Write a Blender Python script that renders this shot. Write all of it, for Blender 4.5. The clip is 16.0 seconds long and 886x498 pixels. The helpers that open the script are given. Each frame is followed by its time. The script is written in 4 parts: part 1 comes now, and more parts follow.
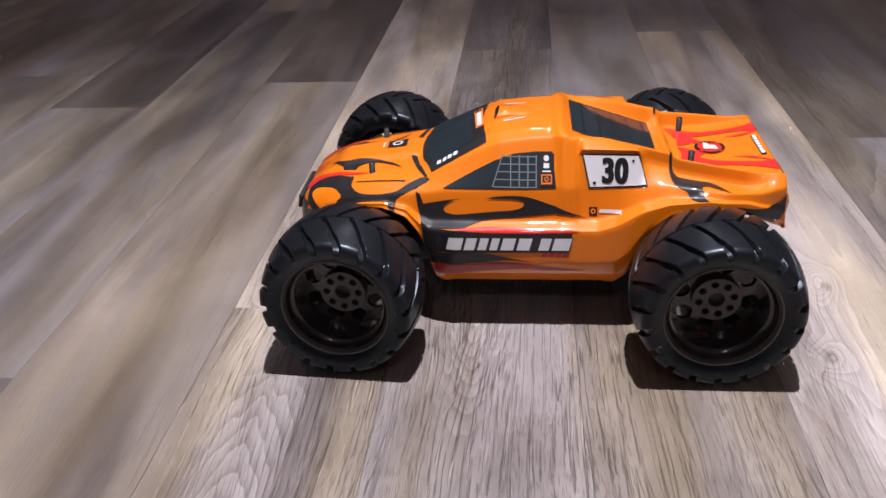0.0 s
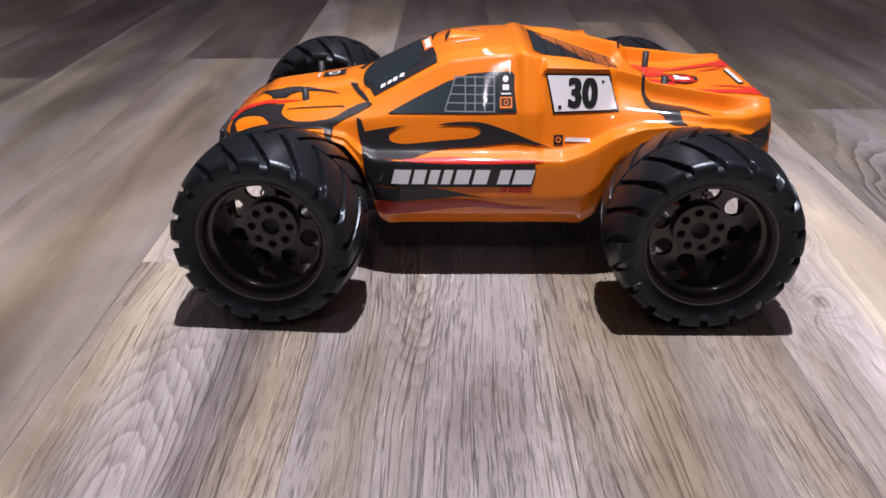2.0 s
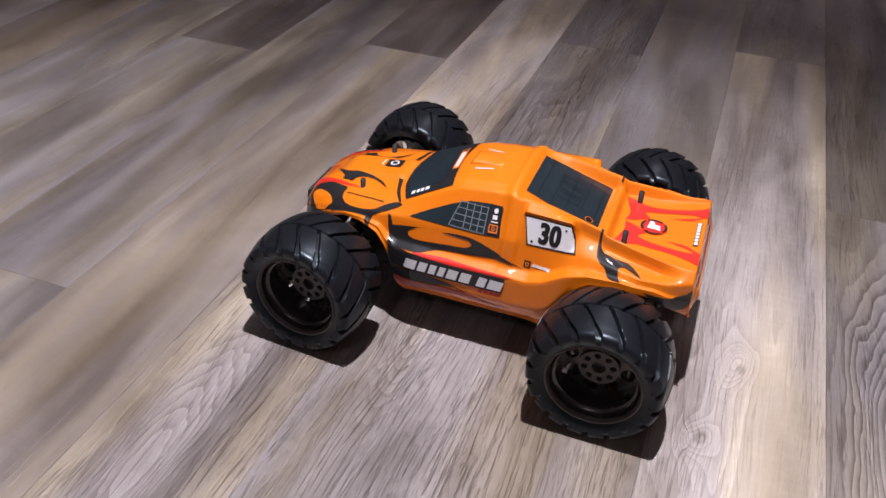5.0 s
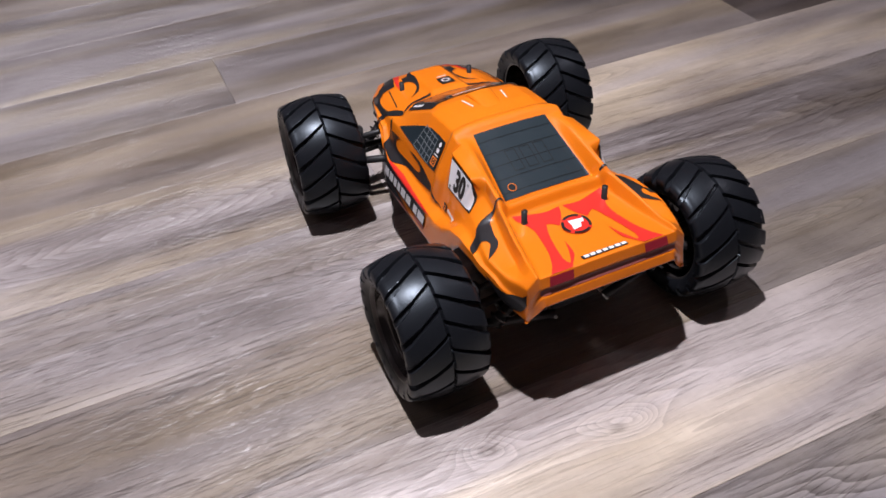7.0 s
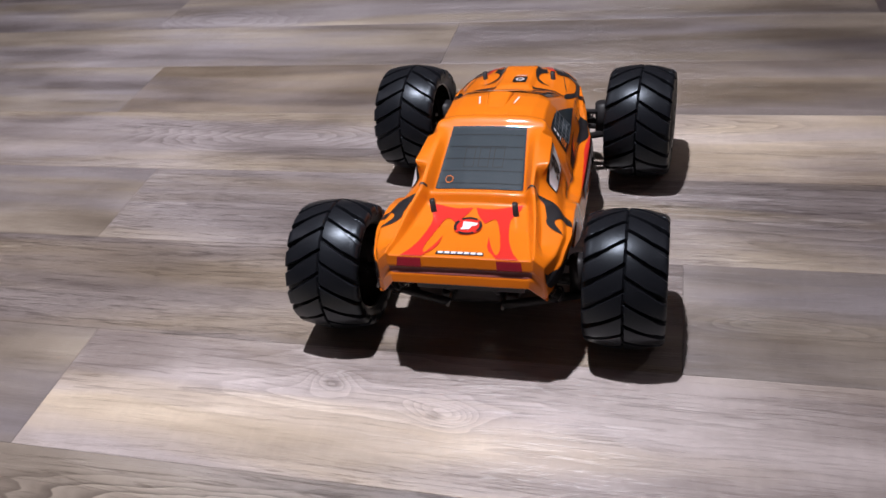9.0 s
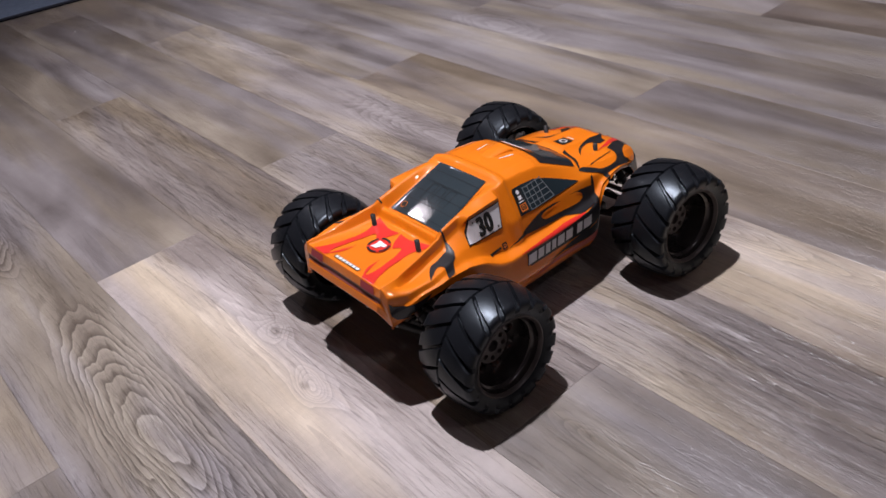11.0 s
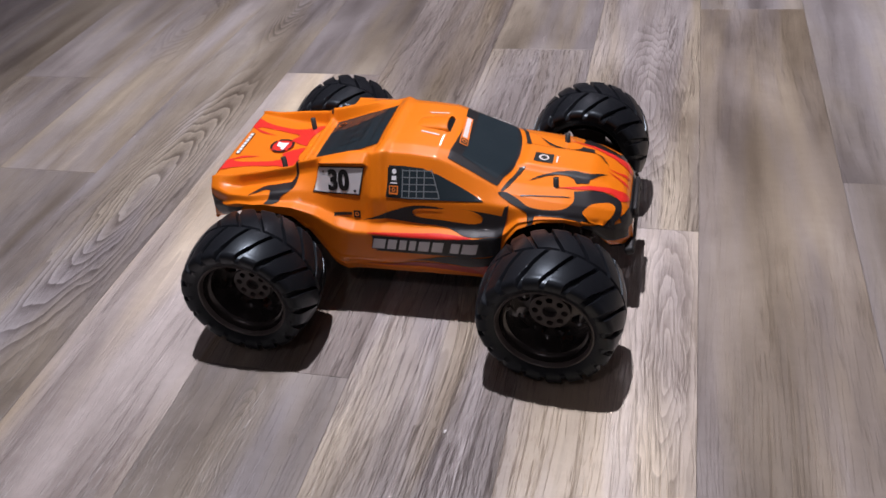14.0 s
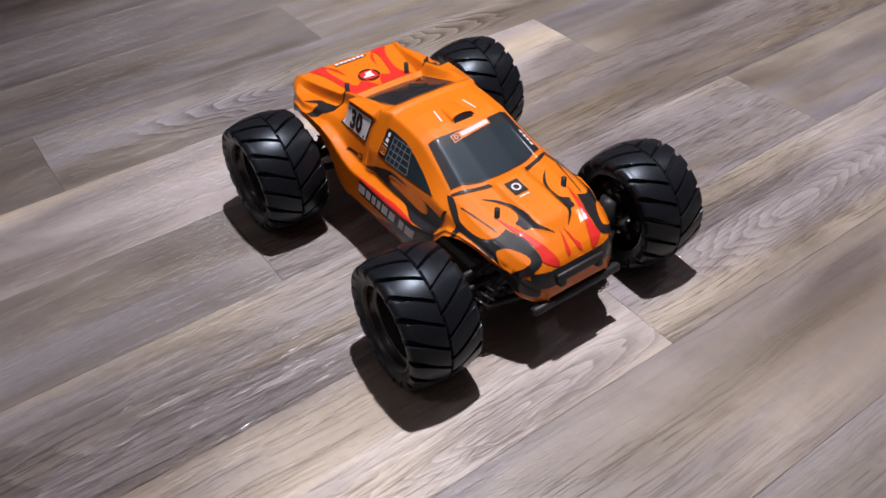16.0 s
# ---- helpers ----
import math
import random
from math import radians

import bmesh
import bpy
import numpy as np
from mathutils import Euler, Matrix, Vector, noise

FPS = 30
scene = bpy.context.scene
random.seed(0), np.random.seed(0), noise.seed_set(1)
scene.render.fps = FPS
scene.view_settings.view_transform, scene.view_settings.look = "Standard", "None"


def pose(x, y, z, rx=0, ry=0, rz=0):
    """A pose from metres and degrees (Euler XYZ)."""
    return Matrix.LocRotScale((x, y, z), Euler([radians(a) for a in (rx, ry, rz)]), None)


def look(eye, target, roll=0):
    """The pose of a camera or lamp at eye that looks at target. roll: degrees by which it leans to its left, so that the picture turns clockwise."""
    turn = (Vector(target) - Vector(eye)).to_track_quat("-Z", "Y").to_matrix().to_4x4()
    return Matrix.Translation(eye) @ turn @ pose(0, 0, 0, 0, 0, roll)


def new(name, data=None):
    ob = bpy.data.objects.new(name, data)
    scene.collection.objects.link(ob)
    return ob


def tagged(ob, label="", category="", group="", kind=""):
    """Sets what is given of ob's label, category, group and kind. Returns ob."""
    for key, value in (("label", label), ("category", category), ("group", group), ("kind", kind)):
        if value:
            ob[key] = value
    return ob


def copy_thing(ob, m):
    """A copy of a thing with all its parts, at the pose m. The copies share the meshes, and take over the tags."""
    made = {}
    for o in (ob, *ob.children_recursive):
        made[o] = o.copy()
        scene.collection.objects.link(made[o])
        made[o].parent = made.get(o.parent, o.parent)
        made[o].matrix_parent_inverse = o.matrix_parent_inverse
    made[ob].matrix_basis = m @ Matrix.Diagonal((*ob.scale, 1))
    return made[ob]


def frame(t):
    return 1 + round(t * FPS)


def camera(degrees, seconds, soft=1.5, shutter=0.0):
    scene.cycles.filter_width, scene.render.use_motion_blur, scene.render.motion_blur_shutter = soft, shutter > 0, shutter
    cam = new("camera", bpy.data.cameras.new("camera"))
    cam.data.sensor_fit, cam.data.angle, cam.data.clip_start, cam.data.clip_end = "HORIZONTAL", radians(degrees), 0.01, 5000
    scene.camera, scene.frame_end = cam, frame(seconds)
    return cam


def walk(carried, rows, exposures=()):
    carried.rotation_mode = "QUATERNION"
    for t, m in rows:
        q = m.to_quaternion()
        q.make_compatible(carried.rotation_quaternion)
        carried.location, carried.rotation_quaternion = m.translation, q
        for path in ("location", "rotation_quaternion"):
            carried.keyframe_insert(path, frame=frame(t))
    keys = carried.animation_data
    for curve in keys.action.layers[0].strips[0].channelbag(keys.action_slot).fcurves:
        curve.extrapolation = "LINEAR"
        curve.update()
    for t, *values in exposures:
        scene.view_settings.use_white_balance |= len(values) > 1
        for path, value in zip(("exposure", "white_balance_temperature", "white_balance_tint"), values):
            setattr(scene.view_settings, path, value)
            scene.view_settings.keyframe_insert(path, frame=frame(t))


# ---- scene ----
cam = camera(56.0, 16.0, soft=1.55)
PATH = [
    (0, (0.002, 0.68, 0.411), (0.199, -1.049, -0.573), -2.9),
    (0.5, (0.0, 0.694, 0.374), (0.148, -1.06, -0.575), -3.3),
    (1, (0.002, 0.693, 0.337), (0.08, -1.077, -0.591), -2.3),
    (1.5, (0.015, 0.676, 0.304), (0.048, -1.098, -0.62), -1.2),
    (2, (0.024, 0.64, 0.3), (0.044, -1.145, -0.6), -0.2),
    (2.5, (0.031, 0.606, 0.296), (0.046, -1.178, -0.608), -0.0),
    (3, (0.031, 0.602, 0.331), (0.043, -1.165, -0.605), 0.4),
    (3.2, (0.028, 0.617, 0.359), (0.037, -1.143, -0.59), 0.7),
    (5.3, (-0.274, 0.691, 0.59), (0.435, -0.722, -0.635), 1.1),
    (5.5, (-0.343, 0.644, 0.602), (0.488, -0.669, -0.657), -0.2),
    (6, (-0.457, 0.54, 0.579), (0.594, -0.567, -0.714), -0.1),
    (6.5, (-0.534, 0.423, 0.564), (0.745, -0.452, -0.701), -1.5),
    (7, (-0.607, 0.303, 0.555), (0.816, -0.271, -0.728), -3.9),
    (7.5, (-0.687, 0.188, 0.559), (0.895, -0.096, -0.631), -5.1),
    (8, (-0.726, 0.064, 0.53), (0.896, 0.046, -0.639), -6.7),
    (8.5, (-0.726, -0.05, 0.544), (0.848, 0.195, -0.665), -7.7),
    (9, (-0.723, -0.161, 0.564), (0.777, 0.335, -0.662), -8.8),
    (9.2, (-0.73, -0.218, 0.569), (0.751, 0.39, -0.629), -8.5),
    (11.3, (-0.456, -0.653, 0.581), (0.374, 0.793, -0.525), -10.3),
    (11.5, (-0.412, -0.674, 0.575), (0.311, 0.826, -0.533), -10.9),
    (12, (-0.278, -0.696, 0.572), (0.174, 0.866, -0.592), -10.2),
    (12.5, (-0.148, -0.724, 0.575), (0.083, 0.864, -0.619), -8.6),
    (13, (-0.018, -0.758, 0.58), (-0.034, 0.87, -0.581), -8.0),
    (13.5, (0.102, -0.713, 0.566), (-0.15, 0.885, -0.61), -7.3),
    (14, (0.221, -0.666, 0.549), (-0.269, 0.837, -0.675), -7.1),
    (14.5, (0.344, -0.61, 0.565), (-0.386, 0.783, -0.67), -6.8),
    (15, (0.439, -0.544, 0.569), (-0.551, 0.691, -0.653), -6.5),
    (15.5, (0.507, -0.469, 0.585), (-0.699, 0.53, -0.659), -5.8),
    (16, (0.59, -0.404, 0.59), (-0.671, 0.434, -0.717), -2.6),
]
walk(cam, [(t, look(eye, target, roll)) for t, eye, target, roll in PATH],
     exposures=((0, 0.08), (2.5, 0.16), (5.5, -0.02), (7.5, -0.13), (9, -0.2), (13, -0.21), (16, -0.17)))

# ---- light: a row of small ceiling lamps in a dim room, one of them over the truck ----
LAMPS = (((-0.05, 0.2, 2.15), (0.15, 0.42, 0), 275.0, 73, 10.0), ((0.05, -1.55, 2.15), (0.05, -1.55, 0), 7.0, 80, 8.0), ((0.0, 2.0, 2.15), (-0.35, 2.0, 0), 24.0, 48, 9.0))
world = bpy.data.worlds.new("room_air")
world.use_nodes = True
world.node_tree.nodes["Background"].inputs[0].default_value = (0.8, 0.72, 1.0, 1)
world.node_tree.nodes["Background"].inputs[1].default_value = 0.016
scene.world = world
for lamp_at, lamp_aim, watts, cone, stray in LAMPS:
    bulb_light = bpy.data.lights.new("ceiling_lamp_light", "SPOT")
    bulb_light.energy, bulb_light.color, bulb_light.shadow_soft_size = watts, (0.99, 0.965, 1.07), 0.025
    bulb_light.spot_size, bulb_light.spot_blend = radians(cone), 1.0
    new("ceiling_lamp_light", bulb_light).matrix_world = look(lamp_at, lamp_aim)
    # the same bulb's weak spill, added as tinted fill for shadows and glints
    spill = bpy.data.lights.new("ceiling_lamp_spill", "POINT")
    spill.energy, spill.color, spill.shadow_soft_size = stray, (1.0, 0.9, 1.0), 0.035
    new("ceiling_lamp_spill", spill).location = (lamp_at[0], lamp_at[1], lamp_at[2] - 0.06)


# ---- small tools ----
def link_mesh(name, bm, mat, parent=None, label="", smooth=True):
    me = bpy.data.meshes.new(name)
    bm.normal_update()
    bm.to_mesh(me)
    bm.free()
    if smooth:
        me.shade_smooth()
    me.materials.append(mat)
    ob = new(name, me)
    if parent:
        ob.parent = parent
    if label:
        tagged(ob, label)
    return ob


def part(name, bm, mat, parent, label="", smooth=True):
    return link_mesh(name, bm, mat, parent, label, smooth)


def sharp(ob, degrees=35):
    """Keeps edges sharper than that crisp under smooth shading."""
    ob.data.set_sharp_from_angle(angle=radians(degrees))
    return ob


def box(bm, size, at, turn=(0, 0, 0), bevel=0.0):
    made = bmesh.ops.create_cube(bm, size=1)["verts"]
    m = pose(*at, *turn) @ Matrix.Diagonal((*size, 1))
    bmesh.ops.transform(bm, matrix=m, verts=made)
    if bevel:
        edges = list({e for v in made for e in v.link_edges})
        bmesh.ops.bevel(bm, geom=edges, offset=bevel, segments=2, affect="EDGES", profile=0.5)


def rod(bm, a, b, radius, n=12, radius_b=None):
    a, b = Vector(a), Vector(b)
    m = Matrix.Translation((a + b) / 2) @ (b - a).to_track_quat("Z", "Y").to_matrix().to_4x4()
    bmesh.ops.create_cone(bm, cap_ends=True, segments=n, radius1=radius, radius2=radius if radius_b is None else radius_b,
                          depth=(b - a).length, matrix=m)


def lathe(profile, n=64, close=False):
    """Turns (radius, y) pairs round the y axis."""
    bm = bmesh.new()
    rings = []
    for r, y in profile:
        rings.append([bm.verts.new((r * math.sin(2 * math.pi * i / n), y, r * math.cos(2 * math.pi * i / n))) for i in range(n)])
    pairs = list(zip(rings, rings[1:])) + ([(rings[-1], rings[0])] if close else [])
    for p, q in pairs:
        for i in range(n):
            bm.faces.new((p[i], p[(i + 1) % n], q[(i + 1) % n], q[i]))
    return bm


def coil(bm, a, b, radius, wire, turns, n=14):
    """A coil spring between two points."""
    a, b = Vector(a), Vector(b)
    axis = b - a
    m = axis.to_track_quat("Z", "Y").to_matrix()
    steps = turns * n
    last = None
    for i in range(steps + 1):
        ang = 2 * math.pi * i / n
        mid = a + axis * (i / steps) + m @ Vector((radius * math.cos(ang), radius * math.sin(ang), 0))
        out = (m @ Vector((math.cos(ang), math.sin(ang), 0)))
        up = axis.normalized()
        ring = [bm.verts.new(mid + wire * (math.cos(k * math.pi / 3) * out + math.sin(k * math.pi / 3) * up)) for k in range(6)]
        if last:
            for k in range(6):
                bm.faces.new((last[k], last[(k + 1) % 6], ring[(k + 1) % 6], ring[k]))
        last = ring


# ---- materials ----
def material(name, rgb, rough=0.5, metal=0.0, coat=0.0, spec=0.5):
    mat = bpy.data.materials.new(name)
    mat.use_nodes = True
    b = mat.node_tree.nodes["Principled BSDF"]
    b.inputs["Base Color"].default_value = (*rgb, 1)
    b.inputs["Roughness"].default_value = rough
    b.inputs["Metallic"].default_value = metal
    b.inputs["Coat Weight"].default_value = coat
    b.inputs["Coat Roughness"].default_value = 0.06
    b.inputs["Coat IOR"].default_value = 1.45
    b.inputs["Specular IOR Level"].default_value = spec
    return mat


def mottled(mat, rgb_a, rgb_b, scale, rough_a, rough_b, bump=0.0, fine=600.0):
    """Adds two scales of wear to a plain material: a slow change of tone and gloss, and a fine relief."""
    nt = mat.node_tree
    b = nt.nodes["Principled BSDF"]
    geo = nt.nodes.new("ShaderNodeTexCoord")
    slow = nt.nodes.new("ShaderNodeTexNoise")
    slow.inputs["Scale"].default_value, slow.inputs["Detail"].default_value = scale, 5
    nt.links.new(geo.outputs["Object"], slow.inputs["Vector"])
    mix = nt.nodes.new("ShaderNodeMix")
    mix.data_type = "RGBA"
    mix.inputs["A"].default_value, mix.inputs["B"].default_value = (*rgb_a, 1), (*rgb_b, 1)
    nt.links.new(slow.outputs["Fac"], mix.inputs["Factor"])
    nt.links.new(mix.outputs["Result"], b.inputs["Base Color"])
    span = nt.nodes.new("ShaderNodeMapRange")
    span.inputs["To Min"].default_value, span.inputs["To Max"].default_value = rough_a, rough_b
    quick = nt.nodes.new("ShaderNodeTexNoise")
    quick.inputs["Scale"].default_value, quick.inputs["Detail"].default_value = fine, 3
    nt.links.new(geo.outputs["Object"], quick.inputs["Vector"])
    nt.links.new(quick.outputs["Fac"], span.inputs["Value"])
    nt.links.new(span.outputs["Result"], b.inputs["Roughness"])
    if bump:
        bm = nt.nodes.new("ShaderNodeBump")
        bm.inputs["Strength"].default_value, bm.inputs["Distance"].default_value = bump, 0.0004
        nt.links.new(quick.outputs["Fac"], bm.inputs["Height"])
        nt.links.new(bm.outputs["Normal"], b.inputs["Normal"])
    return mat


ORANGE = mottled(material("orange_lexan_paint", (0.8, 0.2, 0.01), 0.4, 0, 1.0, 0.25), (0.83, 0.2, 0.004), (0.77, 0.178, 0.004), 18, 0.42, 0.5)
BLACK = mottled(material("black_paint", (0.012, 0.011, 0.012), 0.4, 0, 0.9, 0.25), (0.012, 0.011, 0.012), (0.022, 0.02, 0.022), 60, 0.4, 0.5)
RED = mottled(material("red_paint", (0.7, 0.03, 0.02), 0.4, 0, 1.0, 0.25), (0.78, 0.028, 0.018), (0.68, 0.03, 0.022), 40, 0.4, 0.5)
GLASS = mottled(material("smoked_window", (0.02, 0.03, 0.037), 0.45, 0, 1.0, 0.2), (0.014, 0.02, 0.024), (0.022, 0.03, 0.034), 25, 0.4, 0.5)
GLASS.node_tree.nodes["Principled BSDF"].inputs["Coat Roughness"].default_value = 0.065
GLASS.node_tree.nodes["Principled BSDF"].inputs["Coat Tint"].default_value = (0.85, 0.95, 1.0, 1)
WHITE = mottled(material("white_sticker", (0.75, 0.73, 0.74), 0.4), (0.84, 0.82, 0.83), (0.76, 0.74, 0.76), 80, 0.35, 0.5)
INK = material("black_sticker_ink", (0.012, 0.012, 0.012), 0.4)
RUBBER = mottled(material("black_rubber", (0.009, 0.0095, 0.011), 0.4, spec=0.36), (0.006, 0.0064, 0.008), (0.0115, 0.0125, 0.0155), 30, 0.26, 0.4, 0.15, 900)
RUBBER.node_tree.nodes["Principled BSDF"].inputs["Specular Tint"].default_value = (0.78, 0.9, 1.0, 1)
RIM = mottled(material("gunmetal_plastic", (0.06, 0.05, 0.048), 0.35), (0.058, 0.048, 0.046), (0.085, 0.07, 0.066), 60, 0.3, 0.45)
GLOSSY_RIM = mottled(material("dark_chromed_plastic", (0.05, 0.045, 0.044), 0.2, 0.3, 0.6), (0.034, 0.029, 0.028), (0.055, 0.047, 0.045), 60, 0.14, 0.24)
PLASTIC = mottled(material("black_nylon", (0.015, 0.014, 0.015), 0.5), (0.013, 0.012, 0.013), (0.024, 0.022, 0.023), 80, 0.4, 0.6, 0.2, 1500)
STEEL = material("bright_steel", (0.55, 0.54, 0.52), 0.28, 1.0)
SLAT = material("dark_window_print", (0.004, 0.005, 0.006), 0.5, spec=0.2)
FAINT_PRINT = material("faint_window_print", (0.006, 0.008, 0.009), 0.5, spec=0.25)
GREY_LINE = material("grey_print", (0.16, 0.175, 0.185), 0.35)
ORANGE_STICKER = material("orange_sticker", (0.8, 0.2, 0.03), 0.4)
WALL = mottled(material("wall_paint", (0.36, 0.34, 0.35), 0.8), (0.38, 0.36, 0.37), (0.34, 0.32, 0.33), 3, 0.75, 0.9)
CEILING = mottled(material("ceiling_paint", (0.8, 0.78, 0.79), 0.9), (0.82, 0.8, 0.81), (0.77, 0.75, 0.76), 3, 0.85, 0.95)
LAMP_METAL = material("white_enamel", (0.7, 0.7, 0.68), 0.4)
PINK_SMOKE = mottled(material("smoked_red_film", (0.3, 0.06, 0.05), 0.3), (0.2, 0.07, 0.065), (0.32, 0.075, 0.06), 70, 0.25, 0.4)
MAROON = mottled(material("smoked_red_stripe", (0.36, 0.012, 0.03), 0.4, 0, 0.8, 0.25), (0.4, 0.012, 0.03), (0.3, 0.014, 0.03), 50, 0.4, 0.5)
PALE_PRINT = material("pale_print", (0.7, 0.62, 0.6), 0.45)
DEEP_RED = mottled(material("deep_red_paint", (0.3, 0.015, 0.015), 0.3), (0.3, 0.014, 0.014), (0.4, 0.03, 0.012), 50, 0.24, 0.36)
MAT_BLUE = mottled(material("blue_woven_mat", (0.13, 0.17, 0.25), 0.95), (0.1, 0.135, 0.2), (0.2, 0.25, 0.34), 60, 0.9, 1.0, 1.0, 500)
MAT_EDGE = mottled(material("navy_binding", (0.02, 0.022, 0.035), 0.9), (0.018, 0.02, 0.03), (0.03, 0.033, 0.05), 60, 0.85, 1.0, 0.5, 900)
GAP = material("brown_joint", (0.12, 0.1, 0.09), 0.9)


def wood_floor():
    """Weathered oak-look vinyl: slow tone streaks, growth-ring figure and fine pores, all running along y."""
    mat = material("weathered_oak_vinyl", (0.3, 0.26, 0.23), 0.42)
    nt = mat.node_tree
    L, N = nt.links, nt.nodes
    b = N["Principled BSDF"]
    geo, info = N.new("ShaderNodeNewGeometry"), N.new("ShaderNodeObjectInfo")

    def math_node(op, a, c=None, clamp=False):
        n = N.new("ShaderNodeMath")
        n.operation, n.use_clamp = op, clamp
        for i, v in enumerate((a, c)):
            if v is None:
                continue
            if isinstance(v, (int, float)):
                n.inputs[i].default_value = v
            else:
                L.new(v, n.inputs[i])
        return n.outputs[0]

    def noise_at(vec, sx, sy, detail, rough=0.55, dist=0.0):
        m = N.new("ShaderNodeMapping")
        m.inputs["Scale"].default_value = (sx, sy, 1)
        L.new(vec, m.inputs["Vector"])
        n = N.new("ShaderNodeTexNoise")
        n.inputs["Scale"].default_value, n.inputs["Detail"].default_value = 1, detail
        n.inputs["Roughness"].default_value, n.inputs["Distortion"].default_value = rough, dist
        L.new(m.outputs[0], n.inputs["Vector"])
        return n.outputs["Fac"]

    def span(v, a, c, lo, hi):
        n = N.new("ShaderNodeMapRange")
        for i, x in zip(("From Min", "From Max", "To Min", "To Max"), (a, c, lo, hi)):
            n.inputs[i].default_value = x
        L.new(v, n.inputs["Value"])
        return n.outputs["Result"]

    # each plank is cut from another part of the print
    sep = N.new("ShaderNodeSeparateXYZ")
    L.new(geo.outputs["Position"], sep.inputs[0])
    shift = math_node("MULTIPLY", info.outputs["Random"], 37.0)
    comb = N.new("ShaderNodeCombineXYZ")
    L.new(sep.outputs["X"], comb.inputs["X"])
    L.new(math_node("ADD", sep.outputs["Y"], shift), comb.inputs["Y"])
    L.new(shift, comb.inputs["Z"])
    vec = comb.outputs[0]

    # cathedral figure and knots: rings drawn out along the plank, shaken by a slow and a quick wobble
    wob_x = math_node("MULTIPLY", math_node("SUBTRACT", noise_at(vec, 30, 7, 3, 0.55), 0.5), 0.027)
    jag = math_node("MULTIPLY", math_node("SUBTRACT", noise_at(vec, 55, 22, 3, 0.5), 0.5), 0.0045)
    wob_y = math_node("MULTIPLY", math_node("SUBTRACT", noise_at(vec, 9, 5, 2, 0.5), 0.5), 0.12)
    px, py = math_node("ADD", math_node("ADD", sep.outputs["X"], wob_x), jag), math_node("ADD", sep.outputs["Y"], wob_y)
    swirl, near = None, None
    for kx, ky, rx, ry, amount in FIGURES:
        dx = math_node("MULTIPLY", math_node("SUBTRACT", px, kx), 1 / rx)
        dy = math_node("MULTIPLY", math_node("SUBTRACT", py, ky), 1 / ry)
        d2 = math_node("ADD", math_node("MULTIPLY", dx, dx), math_node("MULTIPLY", dy, dy))
        bell = math_node("POWER", 2.718, math_node("MULTIPLY", d2, -1.0))
        push = math_node("MULTIPLY", bell, amount)
        swirl = push if swirl is None else math_node("ADD", swirl, push)
        near = bell if near is None else math_node("MAXIMUM", near, bell)
    knot = None
    for kx, ky, r in KNOTS:
        dx = math_node("MULTIPLY", math_node("SUBTRACT", sep.outputs["X"], kx), 1 / r)
        dy = math_node("MULTIPLY", math_node("SUBTRACT", sep.outputs["Y"], ky), 0.6 / r)
        d2 = math_node("ADD", math_node("MULTIPLY", dx, dx), math_node("MULTIPLY", dy, dy))
        bell = math_node("POWER", 2.718, math_node("MULTIPLY", d2, -1.0))
        knot = bell if knot is None else math_node("ADD", knot, bell)

    streak = noise_at(vec, 15, 1.7, 3, 0.5, 0.6)
    broad = noise_at(vec, 8, 3.2, 3, 0.55, 0.6)
    hue = noise_at(vec, 14, 1.6, 3, 0.5, 0.4)
    bent = math_node("ADD", noise_at(vec, 7.0, 0.9, 4, 0.5, 0.25), swirl)
    # growth rings darken slowly and end sharply
    rings = math_node("FRACT", math_node("MULTIPLY", bent, 15.0))
    ring_line = math_node("MULTIPLY", span(rings, 0.5, 0.94, 0.0, 1.0), span(rings, 0.94, 1.0, 1.0, 0.0))
    where = math_node("MAXIMUM", span(noise_at(vec, 8, 1.3, 2), 0.5, 0.62, 0.0, 0.3), span(near, 0.04, 0.3, 0.0, 1.0))
    where = math_node("MULTIPLY", where, info.outputs["Alpha"])
    # embossed pores: short ticks, and longer threads that follow the grain
    slant = math_node("ADD", sep.outputs["X"], math_node("MULTIPLY", math_node("SUBTRACT", noise_at(vec, 9, 2.8, 2, 0.5), 0.5), 0.026))
    along = N.new("ShaderNodeCombineXYZ")
    L.new(math_node("ADD", slant, math_node("MULTIPLY", swirl, 0.03)), along.inputs["X"])
    L.new(math_node("ADD", sep.outputs["Y"], shift), along.inputs["Y"])
    L.new(shift, along.inputs["Z"])
    grain = along.outputs[0]
    open_grain = N.new("ShaderNodeAttribute")
    open_grain.attribute_type, open_grain.attribute_name = "OBJECT", "pores"
    depth = open_grain.outputs["Fac"]
    pore_here = math_node("MULTIPLY", span(noise_at(vec, 16, 2.2, 2), 0.38, 0.58, 0.25, 1.0), depth)
    pore_line = math_node("MULTIPLY", span(noise_at(grain, 800, 76, 2, 0.5), 0.57, 0.63, 0.0, 1.0), pore_here)
    wander = noise_at(grain, 225, 4.2, 3, 0.55, 0.06)
    broken = span(noise_at(grain, 190, 26, 2), 0.38, 0.47, 0.0, 1.0)
    broken = math_node("MULTIPLY", broken, span(noise_at(vec, 11, 1.8, 2), 0.36, 0.52, 0.3, 1.0))
    broken = math_node("MULTIPLY", broken, depth)
    crack = math_node("MULTIPLY", span(math_node("ABSOLUTE", math_node("SUBTRACT", wander, 0.495)), 0.005, 0.022, 1.0, 0.0), broken)
